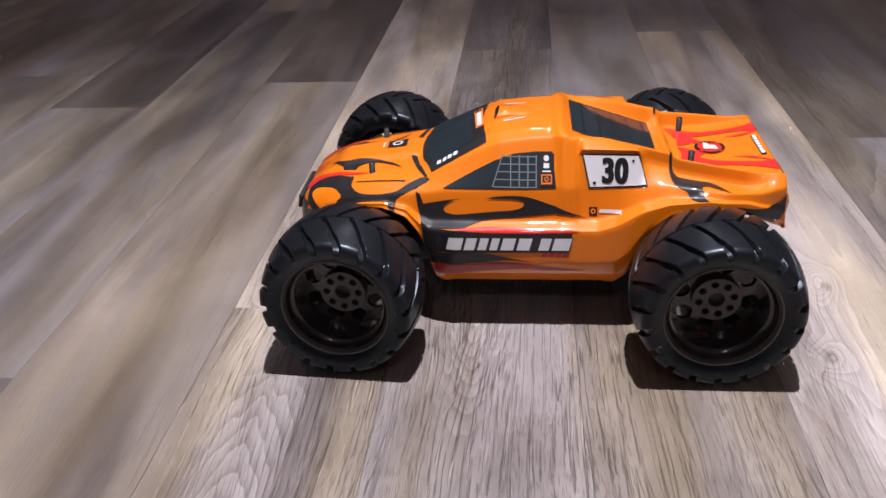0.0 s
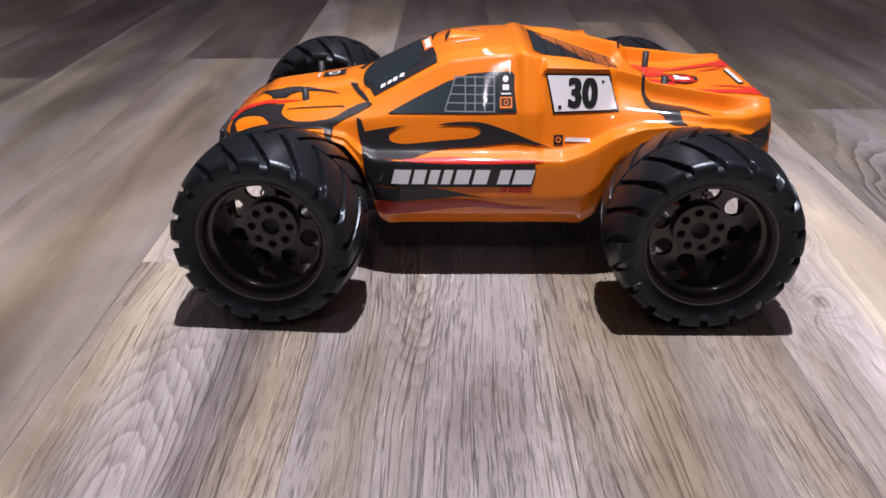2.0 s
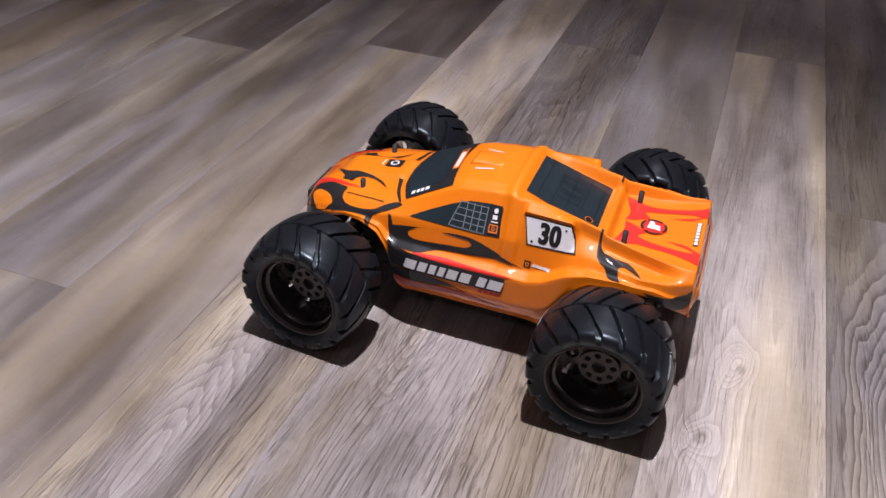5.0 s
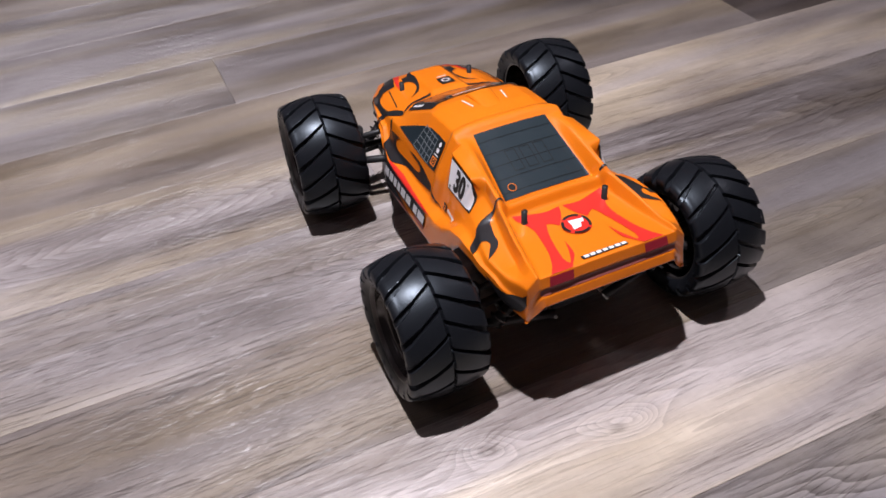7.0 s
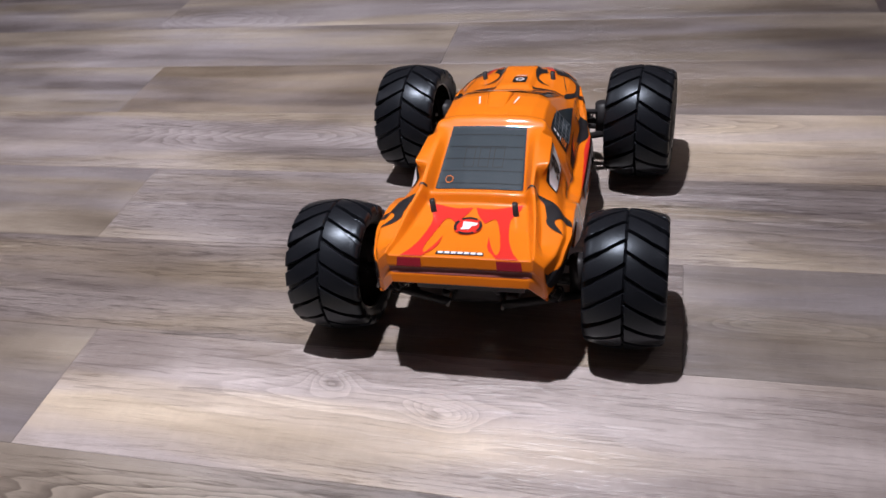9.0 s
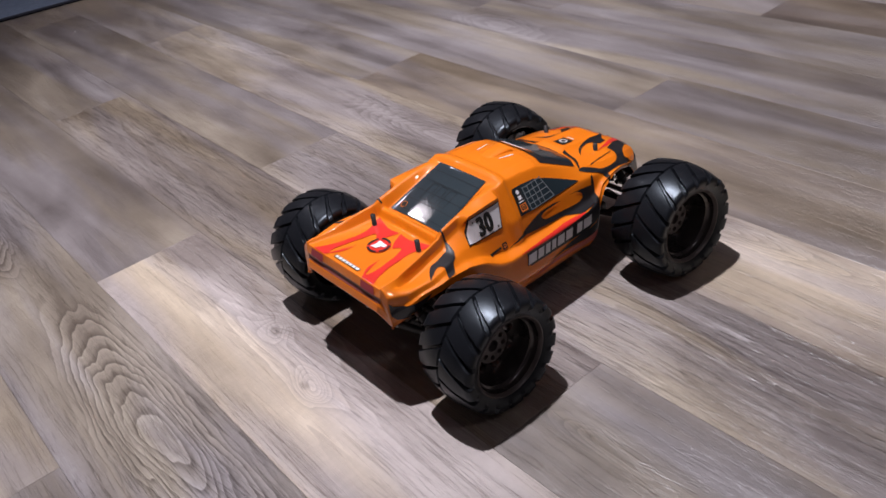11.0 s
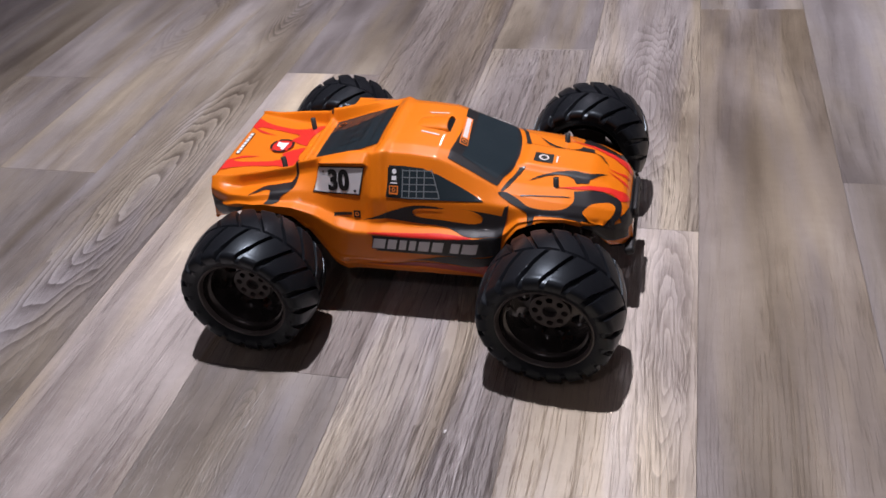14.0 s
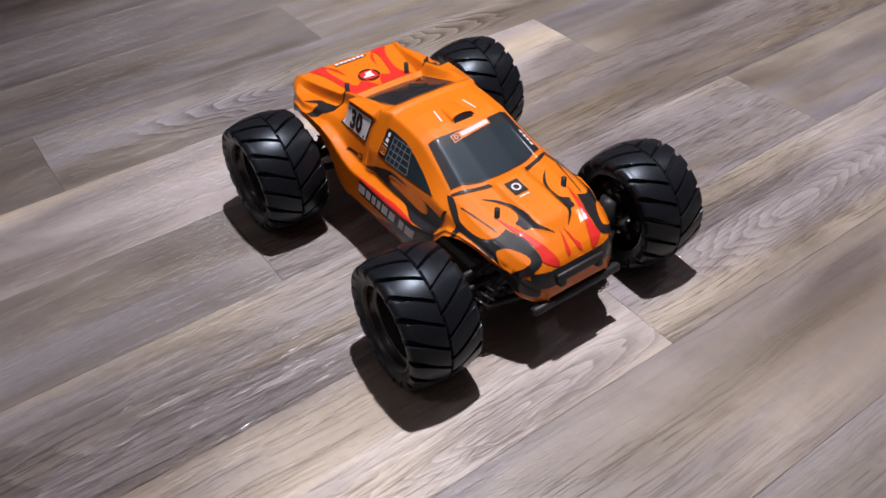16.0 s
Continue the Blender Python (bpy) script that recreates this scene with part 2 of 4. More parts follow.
    # raised edge beside each thread
    lit_ridge = math_node("MULTIPLY", span(math_node("ABSOLUTE", math_node("SUBTRACT", wander, 0.54)), 0.01, 0.028, 1.0, 0.0), broken)
    saw = span(noise_at(vec, 60, 120, 3, 0.6), 0.4, 0.75, 0.0, 0.08)

    tone = math_node("ADD", span(streak, 0.3, 0.7, -0.38, 0.4), span(broad, 0.3, 0.7, -0.29, 0.31))
    tone = math_node("SUBTRACT", tone, math_node("MULTIPLY", math_node("MULTIPLY", ring_line, where), 0.42))
    tone = math_node("ADD", tone, math_node("MULTIPLY", math_node("MULTIPLY", span(rings, 0.0, 0.35, 1.0, 0.0), where), 0.22))
    tone = math_node("SUBTRACT", tone, math_node("MULTIPLY", pore_line, 0.24))
    tone = math_node("SUBTRACT", tone, math_node("MULTIPLY", crack, 0.5))
    # glint on the embossed edges, painted into the tone as pale lines
    tone = math_node("ADD", tone, math_node("MULTIPLY", lit_ridge, 0.34))
    tone = math_node("ADD", tone, saw)
    for kx, ky, rx, ry, amount in STAINS:
        dx = math_node("MULTIPLY", math_node("SUBTRACT", px, kx), 1 / rx)
        dy = math_node("MULTIPLY", math_node("SUBTRACT", py, ky), 1 / ry)
        d2 = math_node("ADD", math_node("MULTIPLY", dx, dx), math_node("MULTIPLY", dy, dy))
        bell = math_node("POWER", 2.718, math_node("MULTIPLY", d2, -1.0))
        tone = math_node("ADD", tone, math_node("MULTIPLY", bell, amount))
    core = span(knot, 0.3, 0.9, 0.0, 0.45)
    tone = math_node("SUBTRACT", tone, core)
    ramp = N.new("ShaderNodeValToRGB")
    e = ramp.color_ramp.elements
    e[0].position, e[0].color = 0.0, (0.068, 0.05, 0.043, 1)
    e[1].position, e[1].color = 1.0, (0.6, 0.565, 0.53, 1)
    m1 = ramp.color_ramp.elements.new(0.34)
    m1.color = (0.162, 0.138, 0.122, 1)
    m2 = ramp.color_ramp.elements.new(0.66)
    m2.color = (0.339, 0.304, 0.281, 1)
    L.new(span(tone, -1.0, 1.0, 0.06, 1.0), ramp.inputs["Fac"])
    warm = N.new("ShaderNodeMix")
    warm.data_type = "RGBA"
    warm.inputs["A"].default_value, warm.inputs["B"].default_value = (0.97, 0.99, 1.07, 1), (1.02, 0.98, 0.84, 1)
    L.new(span(hue, 0.42, 0.62, 0.0, 1.0), warm.inputs["Factor"])
    tint = N.new("ShaderNodeMix")
    tint.data_type, tint.blend_type = "RGBA", "MULTIPLY"
    tint.inputs["Factor"].default_value = 1.0
    L.new(ramp.outputs["Color"], tint.inputs["A"])
    L.new(warm.outputs["Result"], tint.inputs["B"])
    plank_tone = N.new("ShaderNodeMix")
    plank_tone.data_type, plank_tone.blend_type = "RGBA", "MULTIPLY"
    plank_tone.inputs["Factor"].default_value = 1.0
    L.new(tint.outputs["Result"], plank_tone.inputs["A"])
    L.new(info.outputs["Color"], plank_tone.inputs["B"])
    L.new(plank_tone.outputs["Result"], b.inputs["Base Color"])
    L.new(span(broad, 0.3, 0.7, 0.32, 0.44), b.inputs["Roughness"])
    b.inputs["Specular IOR Level"].default_value = 1.0
    bump = N.new("ShaderNodeBump")
    bump.inputs["Strength"].default_value, bump.inputs["Distance"].default_value = 0.7, 0.0012
    relief = math_node("ADD", math_node("ADD", crack, math_node("MULTIPLY", pore_line, 0.4)), math_node("MULTIPLY", ring_line, math_node("MULTIPLY", where, 0.12)))
    L.new(math_node("SUBTRACT", math_node("MULTIPLY", lit_ridge, 0.6), relief), bump.inputs["Height"])
    L.new(bump.outputs["Normal"], b.inputs["Normal"])
    return mat


FIGURES = ((-0.425, 0.7, 0.024, 0.13, 0.6), (-0.405, 0.08, 0.038, 0.25, 0.62), (0.198, 0.36, 0.036, 0.17, 0.62), (0.042, 0.05, 0.021, 0.16, 0.44), (0.04, -0.33, 0.04, 0.2, 0.25),
           (-0.25, 0.075, 0.05, 0.14, 0.09), (-0.235, 0.127, 0.012, 0.02, 0.25), (-0.262, 0.023, 0.014, 0.022, 0.3), (0.238, -0.12, 0.02, 0.16, 0.5), (-0.125, -0.3, 0.014, 0.07, 0.3),
           (-0.59, 0.63, 0.035, 0.16, 0.5), (0.59, 0.62, 0.045, 0.12, 0.4))
# darker and paler clouds of the print
STAINS = ((0.045, -0.5, 0.05, 0.22, -0.5), (0.01, 0.29, 0.03, 0.07, -0.3), (-0.27, 0.2, 0.05, 0.12, 0.08), (0.16, 0.24, 0.025, 0.16, -0.25), (0.35, 0.2, 0.03, 0.3, -0.08), (-0.12, -0.55, 0.05, 0.25, -0.2), (0.47, -0.5, 0.06, 0.3, -0.3))
KNOTS = ((-0.238, 0.126, 0.0065), (-0.266, 0.022, 0.0055))
OAK = wood_floor()

# ---- the room, closed round the truck ----
ROOM, HIGH = 2.9, 2.45


def slab(name, size, at, mat, label, category):
    bm = bmesh.new()
    box(bm, size, at)
    return tagged(link_mesh(name, bm, mat, smooth=False), label, category, kind="structure")


slab("wall_north", (2 * ROOM + 0.2, 0.1, HIGH + 0.1), (0, ROOM + 0.05, HIGH / 2), WALL, "plain painted wall of the dim room", "wall")
slab("wall_south", (2 * ROOM + 0.2, 0.1, HIGH + 0.1), (0, -ROOM - 0.05, HIGH / 2), WALL, "plain painted wall of the dim room", "wall")
slab("wall_east", (0.1, 2 * ROOM, HIGH + 0.1), (ROOM + 0.05, 0, HIGH / 2), WALL, "plain painted wall of the dim room", "wall")
slab("wall_west", (0.1, 2 * ROOM, HIGH + 0.1), (-ROOM - 0.05, 0, HIGH / 2), WALL, "plain painted wall of the dim room", "wall")
slab("ceiling", (2 * ROOM, 2 * ROOM, 0.1), (0, 0, HIGH + 0.05), CEILING, "plain matt painted ceiling", "ceiling")
floor = slab("floor", (2 * ROOM, 2 * ROOM, 0.05), (0, 0, -0.0295), GAP, "weathered grey-brown wood-look plank floor", "floor")

def floor_mat(corner, turn, long, wide):
    """A low woven mat with a bound edge; the corner given is its near left one."""
    mat = tagged(new("floor_mat"), "blue-grey woven mat with a dark bound edge on the plank floor", "mat")
    mat.matrix_world = pose(*corner, 0.0, 0, 0, turn)
    bm = bmesh.new()
    box(bm, (long - 0.03, wide - 0.03, 0.007), (long / 2, wide / 2, 0.0035), bevel=0.002)
    part("pile", bm, MAT_BLUE, mat, "blue-grey woven pile")
    for a, b in (((0, 0), (long, 0)), ((long, 0), (long, wide)), ((long, wide), (0, wide)), ((0, wide), (0, 0))):
        bm = bmesh.new()
        rod(bm, (*a, 0.0045), (*b, 0.0045), 0.0045, 10)
        for v in bm.verts:
            v.co.x = (v.co.x - long / 2) * 0.985 + long / 2
        part("binding", bm, MAT_EDGE, mat, "dark navy edge binding")
    return mat


floor_mat((-0.241, 1.938), -10, 0.85, 0.55)


def ceiling_lamp(at):
    """A small pendant with an open shade under a rose."""
    thing = tagged(new("ceiling_lamp"), "small white enamel lamp hanging on a cord from the ceiling", "lamp", "row of ceiling lamps")
    thing.location = (at[0], at[1], HIGH)
    drop = at[2] - HIGH
    for name, low, high, wide, narrow, n in (("ceiling_rose", -0.025, 0.0, 0.05, 0.06, 32), ("cord", drop + 0.07, -0.02, 0.004, 0.004, 12), ("socket", drop + 0.028, drop + 0.075, 0.018, 0.012, 24)):
        bm = bmesh.new()
        rod(bm, (0, 0, low), (0, 0, high), wide, n, narrow)
        part(name, bm, LAMP_METAL, thing)
    bm = lathe([(0.014, 0.07), (0.05, 0.06), (0.075, 0.02), (0.09, -0.03), (0.088, -0.03), (0.073, 0.02), (0.048, 0.058), (0.013, 0.068)], 48)
    bmesh.ops.rotate(bm, matrix=Matrix.Rotation(radians(90), 3, "X"), verts=bm.verts[:])
    bmesh.ops.translate(bm, vec=(0, 0, drop), verts=bm.verts[:])
    part("lamp_shade", bm, LAMP_METAL, thing)


for lamp_at, *_ in LAMPS:
    ceiling_lamp(lamp_at)

# ---- the truck: 1:10 radio-controlled stadium truck; x forward, y to its left ----
truck = tagged(new("toy_truck"), "orange radio-controlled monster truck with black flames on the plank floor", "toy truck")


def curve(points, xs, soft=1):
    """A line through (x, value) pairs, slightly rounded at its corners."""
    pts = sorted(points)
    v = np.interp(xs, [p[0] for p in pts], [p[1] for p in pts])
    for _ in range(soft):
        v[1:-1] = (v[:-2] + 2 * v[1:-1] + v[2:]) / 4
    return v


NOSE, TAIL = 0.199, -0.2005


def body_grid():
    """The moulded shell: nine lines that run from nose to tail, joined across into rounded sections."""
    xs = np.linspace(NOSE, TAIL, 241)[::-1]
    # centre line, and a raised ridge along the hood
    zc = curve(((0.199, 0.089), (0.1965, 0.097), (0.191, 0.1045), (0.178, 0.113), (0.16, 0.1195), (0.14, 0.1225), (0.117, 0.1248), (0.091, 0.1288), (0.036, 0.1558),
                (0.024, 0.1588), (0.0, 0.161), (-0.026, 0.161), (-0.034, 0.1577), (-0.108, 0.1312), (-0.1115, 0.1352), (-0.1165, 0.1348), (-0.1195, 0.1265), (-0.155, 0.125), (-0.195, 0.1275), (-0.207, 0.1285)), xs)
    ridge = curve(((0.196, 0.0), (0.175, 0.0), (0.165, 0.0036), (0.1, 0.0038), (0.092, 0.0), (-0.207, 0.0)), xs, 4)
    y_in = curve(((0.196, 0.03), (0.12, 0.042), (0.092, 0.044), (0.034, 0.038), (-0.033, 0.0375), (-0.106, 0.0425), (-0.1165, 0.0445), (-0.12, 0.047), (-0.15, 0.052), (-0.18, 0.057), (-0.207, 0.063)), xs)
    drop = curve(((0.196, 0.001), (0.15, 0.002), (0.092, 0.0015), (0.034, 0.002), (0.0, 0.0015), (-0.034, 0.0008), (-0.108, 0.0008), (-0.207, 0.0005)), xs)
    y_top = curve(((0.199, 0.033), (0.195, 0.039), (0.185, 0.0465), (0.165, 0.053), (0.14, 0.057), (0.12, 0.058), (0.083, 0.0555), (0.034, 0.0503), (0.02, 0.05), (0.0, 0.0497), (-0.026, 0.05),
                   (-0.06, 0.0505), (-0.09, 0.052), (-0.108, 0.0525), (-0.1135, 0.0528), (-0.118, 0.0545), (-0.15, 0.0598), (-0.18, 0.0628), (-0.192, 0.0638), (-0.2005, 0.0642)), xs)
    z_top = curve(((0.199, 0.086), (0.196, 0.093), (0.186, 0.1025), (0.165, 0.1095), (0.14, 0.1155), (0.12, 0.1185), (0.083, 0.1245), (0.034, 0.1485), (0.024, 0.1525), (0.0, 0.1555), (-0.026, 0.157),
                   (-0.06, 0.1548), (-0.09, 0.1482), (-0.107, 0.144), (-0.1135, 0.1428), (-0.1175, 0.1388), (-0.14, 0.1358), (-0.165, 0.1322), (-0.182, 0.13), (-0.195, 0.1305), (-0.207, 0.1288)), xs)
    y_belt = curve(((0.199, 0.035), (0.195, 0.044), (0.185, 0.053), (0.165, 0.06), (0.14, 0.0645), (0.12, 0.066), (0.1, 0.0675), (0.067, 0.0685), (0.0, 0.0712), (-0.022, 0.07),
                    (-0.05, 0.068), (-0.092, 0.0695), (-0.112, 0.0725), (-0.13, 0.078), (-0.155, 0.083), (-0.18, 0.0795), (-0.2005, 0.0722)), xs)
    z_belt = curve(((0.199, 0.081), (0.195, 0.087), (0.185, 0.095), (0.165, 0.103), (0.14, 0.11), (0.12, 0.1125), (0.1, 0.114), (0.067, 0.118), (0.0, 0.12), (-0.092, 0.1215),
                    (-0.112, 0.1235), (-0.13, 0.1235), (-0.155, 0.122), (-0.18, 0.1208), (-0.207, 0.1215)), xs)
    y_led = curve(((0.199, 0.036), (0.195, 0.0455), (0.185, 0.054), (0.165, 0.0625), (0.14, 0.069), (0.12, 0.073), (0.1, 0.0755), (0.082, 0.082), (0.06, 0.0866), (-0.05, 0.0868),
                   (-0.08, 0.0872), (-0.11, 0.088), (-0.15, 0.089), (-0.18, 0.0838), (-0.2005, 0.0738)), xs)
    z_led = curve(((0.196, 0.078), (0.185, 0.088), (0.165, 0.098), (0.14, 0.1065), (0.12, 0.108), (0.1, 0.104), (0.09, 0.094), (0.08, 0.09), (-0.055, 0.0905),
                   (-0.07, 0.0955), (-0.09, 0.108), (-0.11, 0.1145), (-0.14, 0.117), (-0.17, 0.114), (-0.19, 0.107), (-0.207, 0.102)), xs)
    z_bot = curve(((0.196, 0.066), (0.18, 0.072), (0.165, 0.092), (0.14, 0.1025), (0.12, 0.105), (0.1, 0.099), (0.09, 0.086), (0.084, 0.07), (0.078, 0.045), (0.07, 0.039),
                   (-0.07, 0.039), (-0.08, 0.048), (-0.088, 0.068), (-0.097, 0.09), (-0.112, 0.105), (-0.14, 0.11), (-0.165, 0.107), (-0.185, 0.097), (-0.207, 0.084)), xs)
    y_bot = curve(((0.199, 0.035), (0.195, 0.045), (0.185, 0.054), (0.165, 0.062), (0.12, 0.074), (0.09, 0.081), (0.078, 0.081), (0.06, 0.0775), (-0.06, 0.0775), (-0.08, 0.083), (-0.1, 0.089), (-0.15, 0.0895), (-0.18, 0.0842), (-0.2005, 0.0732)), xs)
    # a raised pillar behind the side window
    rib = curve(((0.196, 0.0), (-0.0235, 0.0), (-0.0265, 0.003), (-0.0375, 0.003), (-0.041, 0.0), (-0.207, 0.0)), xs)
    y_top, y_belt = y_top + rib, y_belt + rib
    # the same pillar goes on over the roof as a low hoop
    hoop = curve(((0.196, 0.0), (-0.0195, 0.0), (-0.0235, 0.0018), (-0.0305, 0.0018), (-0.0345, 0.0), (-0.207, 0.0)), xs)
    zc, z_top = zc + hoop, z_top + hoop
    # a lip over the race plate, which lies in a shallow recess
    rail = curve(((0.196, 0.0), (-0.028, 0.0), (-0.04, 1.0), (-0.207, 1.0)), xs)
    flank = curve(((0.196, 0.0), (-0.0895, 0.0), (-0.093, 1.0), (-0.17, 1.0), (-0.192, 0.0), (-0.207, 0.0)), xs)
    fin = curve(((0.196, 0.0), (-0.04, 0.0), (-0.0425, 1.0), (-0.0865, 1.0), (-0.0905, 0.0), (-0.207, 0.0)), xs, 0)
    rows = []
    for i, x in enumerate(xs):
        top, belt, led = np.array((y_top[i], z_top[i])), np.array((y_belt[i], z_belt[i])), np.array((y_led[i], z_led[i]))
        crest = top + (np.array((y_in[i], zc[i] - drop[i])) - top) * np.array((0.5 - 0.12 * rail[i], 0.5 - 0.45 * rail[i]))
        lip = top + (belt - top) * 0.32
        under = top + (belt - top) * 0.42
        lip = lip + (np.array((0.0598 - 0.05 * x, 0.1502)) - lip) * fin[i]
        under = under + (np.array((0.0572 - 0.05 * x, 0.1478)) - under) * fin[i]
        lip = lip + (top + np.array((0.0016, -0.0085)) - lip) * flank[i]
        under = under + (top + np.array((0.0034, -0.0122)) - under) * flank[i]
        wall = belt + (led - belt) * np.array((0.4, 0.84))
        tall = z_led[i] - z_bot[i]
        low, mid = led + tall * np.array((0.018, -0.07)), led + tall * np.array((0.07, -0.55))
        foot = np.array((y_bot[i], z_bot[i]))
        turn = (mid + foot) / 2 + np.array((0.0016, -0.0006)) * min(1, tall / 0.05)
        line = [np.array(q) for q in ((0, zc[i] + ridge[i]), (0.0165, zc[i] + ridge[i]), (0.0225, zc[i] - 0.3 * drop[i]), (y_in[i], zc[i] - drop[i]))]
        line += [crest, top, lip, under, belt, wall, led, low, mid, turn, foot]
        p = [line[0]]
        for a, b in zip(line, line[1:]):
            e = min(0.16, 0.0015 / max(1e-6, np.linalg.norm(b - a)))
            p += [a + (b - a) * k for k in (e, 2 * e, 0.5, 1 - 2 * e, 1 - e, 1)]
        p = np.array(p)
        for _ in range(2):
            p[1:-1] = (p[:-2] + 2 * p[1:-1] + p[2:]) / 4
        rows.append([(x, *q) for q in p])
    # the tail and the nose turn down into upright faces
    def cap(row, x_step, z_floor, steps):
        out = []
        for k in range(1, steps + 1):
            s = k / steps
            line = []
            for x, y, z in row:
                leg = min(1, max(0, (y - 0.061) / 0.011)) if x_step < 0 else 0
                dip = 0.0022 * (1 - leg) * max(0, 1 - (abs(s - 0.53) / 0.14) ** 4) if x_step < 0 else 0
                line.append((x + x_step * (s - 0.9 * leg * s * s) + dip, y * (1 - 0.02 * s), z + (min(z, z_floor - 0.0165 * leg) - z) * s))
            out.append(line)
        return out
    tail = cap(rows[0], -0.0075, 0.104, 24)[::-1]
    nose = cap(rows[-1], 0.002, 0.07, 8)
    return tail + rows + nose


GRID = body_grid()


def shell_mesh():
    bm = bmesh.new()
    lines = []
    for row in GRID:
        left = [bm.verts.new(p) for p in row]
        right = [bm.verts.new((p[0], -p[1], p[2])) for p in row[1:]]
        lines.append(right[::-1] + left)
    for a, b in zip(lines, lines[1:]):
        for i in range(len(a) - 1):
            bm.faces.new((a[i], b[i], b[i + 1], a[i + 1]))
    bmesh.ops.recalc_face_normals(bm, faces=bm.faces[:])
    return bm


bm = shell_mesh()
bm.normal_update()
from mathutils.bvhtree import BVHTree
SHELL = BVHTree.FromBMesh(bm)
bm.faces.ensure_lookup_table()
CORNERS = [[(v.co.copy(), v.normal.copy()) for v in f.verts] for f in bm.faces]
body = part("body_shell", bm, ORANGE, truck, "glossy orange moulded plastic body shell")
thick = body.modifiers.new("thickness", "SOLIDIFY")
thick.thickness, thick.offset = 0.0012, -1 if SHELL.ray_cast(Vector((0, 0, 1)), Vector((0, 0, -1)))[1].z > 0 else 1

WAYS = {"left": Vector((0, -1, 0)), "right": Vector((0, 1, 0)), "top": Vector((0, 0, -1)), "rear": Vector((1, 0, 0)), "front": Vector((-1, 0, 0))}


def spot(u, v, way, lift):
    """The place on the shell under (u, v) of that view: (x, z) from the sides, (x, y) from above, (y, z) from the ends."""
    d = WAYS[way]
    start = {"left": (u, 1, v), "right": (u, -1, v), "top": (u, v, 1), "rear": (-1, u, v), "front": (1, u, v)}[way]
    at, normal, _, _ = SHELL.ray_cast(Vector(start), d)
    if at is None:
        guess = {"left": (u, 0.085, v), "right": (u, -0.085, v), "top": (u, v, 0.12), "rear": (-0.208, u, v), "front": (0.199, u, v)}[way]
        at, normal, _, _ = SHELL.find_nearest(Vector(guess))
    if normal.dot(d) > 0:
        normal = -normal
    return at + normal * lift


def rounded(points, n=5):
    """A closed curve through the points; a point given twice stays a sharp tip."""
    pts = [Vector(p) for p in points]
    out = []
    for i in range(len(pts)):
        p0, p1, p2, p3 = pts[i - 1], pts[i], pts[(i + 1) % len(pts)], pts[(i + 2) % len(pts)]
        if (p2 - p1).length < 1e-6:
            continue
        for k in range(n):
            t = k / n
            out.append(0.5 * (2 * p1 + (p2 - p0) * t + (2 * p0 - 5 * p1 + 4 * p2 - p3) * t * t + (3 * p1 - p0 - 3 * p2 + p3) * t ** 3))
    return [tuple(p) for p in out]


def print_mesh(loops, way, lift=0.0006, cell=0.002):
    """A film that lies on the shell, bounded by loops in the plane of a view."""
    bm = bmesh.new()
    edges = []
    for loop in loops:
        vs = [bm.verts.new((u, v, 0)) for u, v in loop]
        edges += [bm.edges.new((vs[i], vs[(i + 1) % len(vs)])) for i in range(len(vs))]
    bmesh.ops.triangle_fill(bm, use_beauty=True, use_dissolve=False, edges=edges)
    for _ in range(5):
        far = [e for e in bm.edges if e.calc_length() > cell]
        if not far:
            break
        bmesh.ops.subdivide_edges(bm, edges=far, cuts=1)
        bmesh.ops.triangulate(bm, faces=bm.faces[:])
    for v in bm.verts:
        v.co = spot(v.co.x, v.co.y, way, lift)
    bmesh.ops.recalc_face_normals(bm, faces=bm.faces[:])
    if sum((f.normal.dot(WAYS[way]) * f.calc_area() for f in bm.faces)) > 0:
        bmesh.ops.reverse_faces(bm, faces=bm.faces[:])
    return bm


def film(name, mat, loops, way, label="", lift=0.0006, parent=None):
    if loops and isinstance(loops[0][0], (int, float)):
        loops = [loops]
    return follow(part(name, print_mesh(loops, way, lift), mat, parent or body, label))


def follow(ob):
    """Lets a film shade with the smooth normals of the shell under it."""
    normals = []
    for v in ob.data.vertices:
        at, flat, index, _ = SHELL.find_nearest(v.co)
        n = Vector((0, 0, 0))
        for co, normal in CORNERS[index]:
            n += normal / ((co - at).length + 1e-5)
        n.normalize()
        normals.append(n if n.dot(v.co - at) > 0 else -n)
    ob.data.normals_split_custom_set_from_vertices(normals)
    return ob


def both(name, mat, loop, label="", lift=0.0006):
    """The same film on both sides."""
    return [film(name, mat, loop, way, label, lift) for way in ("left", "right")]


def pair(name, mat, loop, label="", lift=0.0006):
    """The same film on the left and the right half, seen from above."""
    return [film(name, mat, [(u, s * v) for u, v in loop], "top", label, lift) for s in (1, -1)]


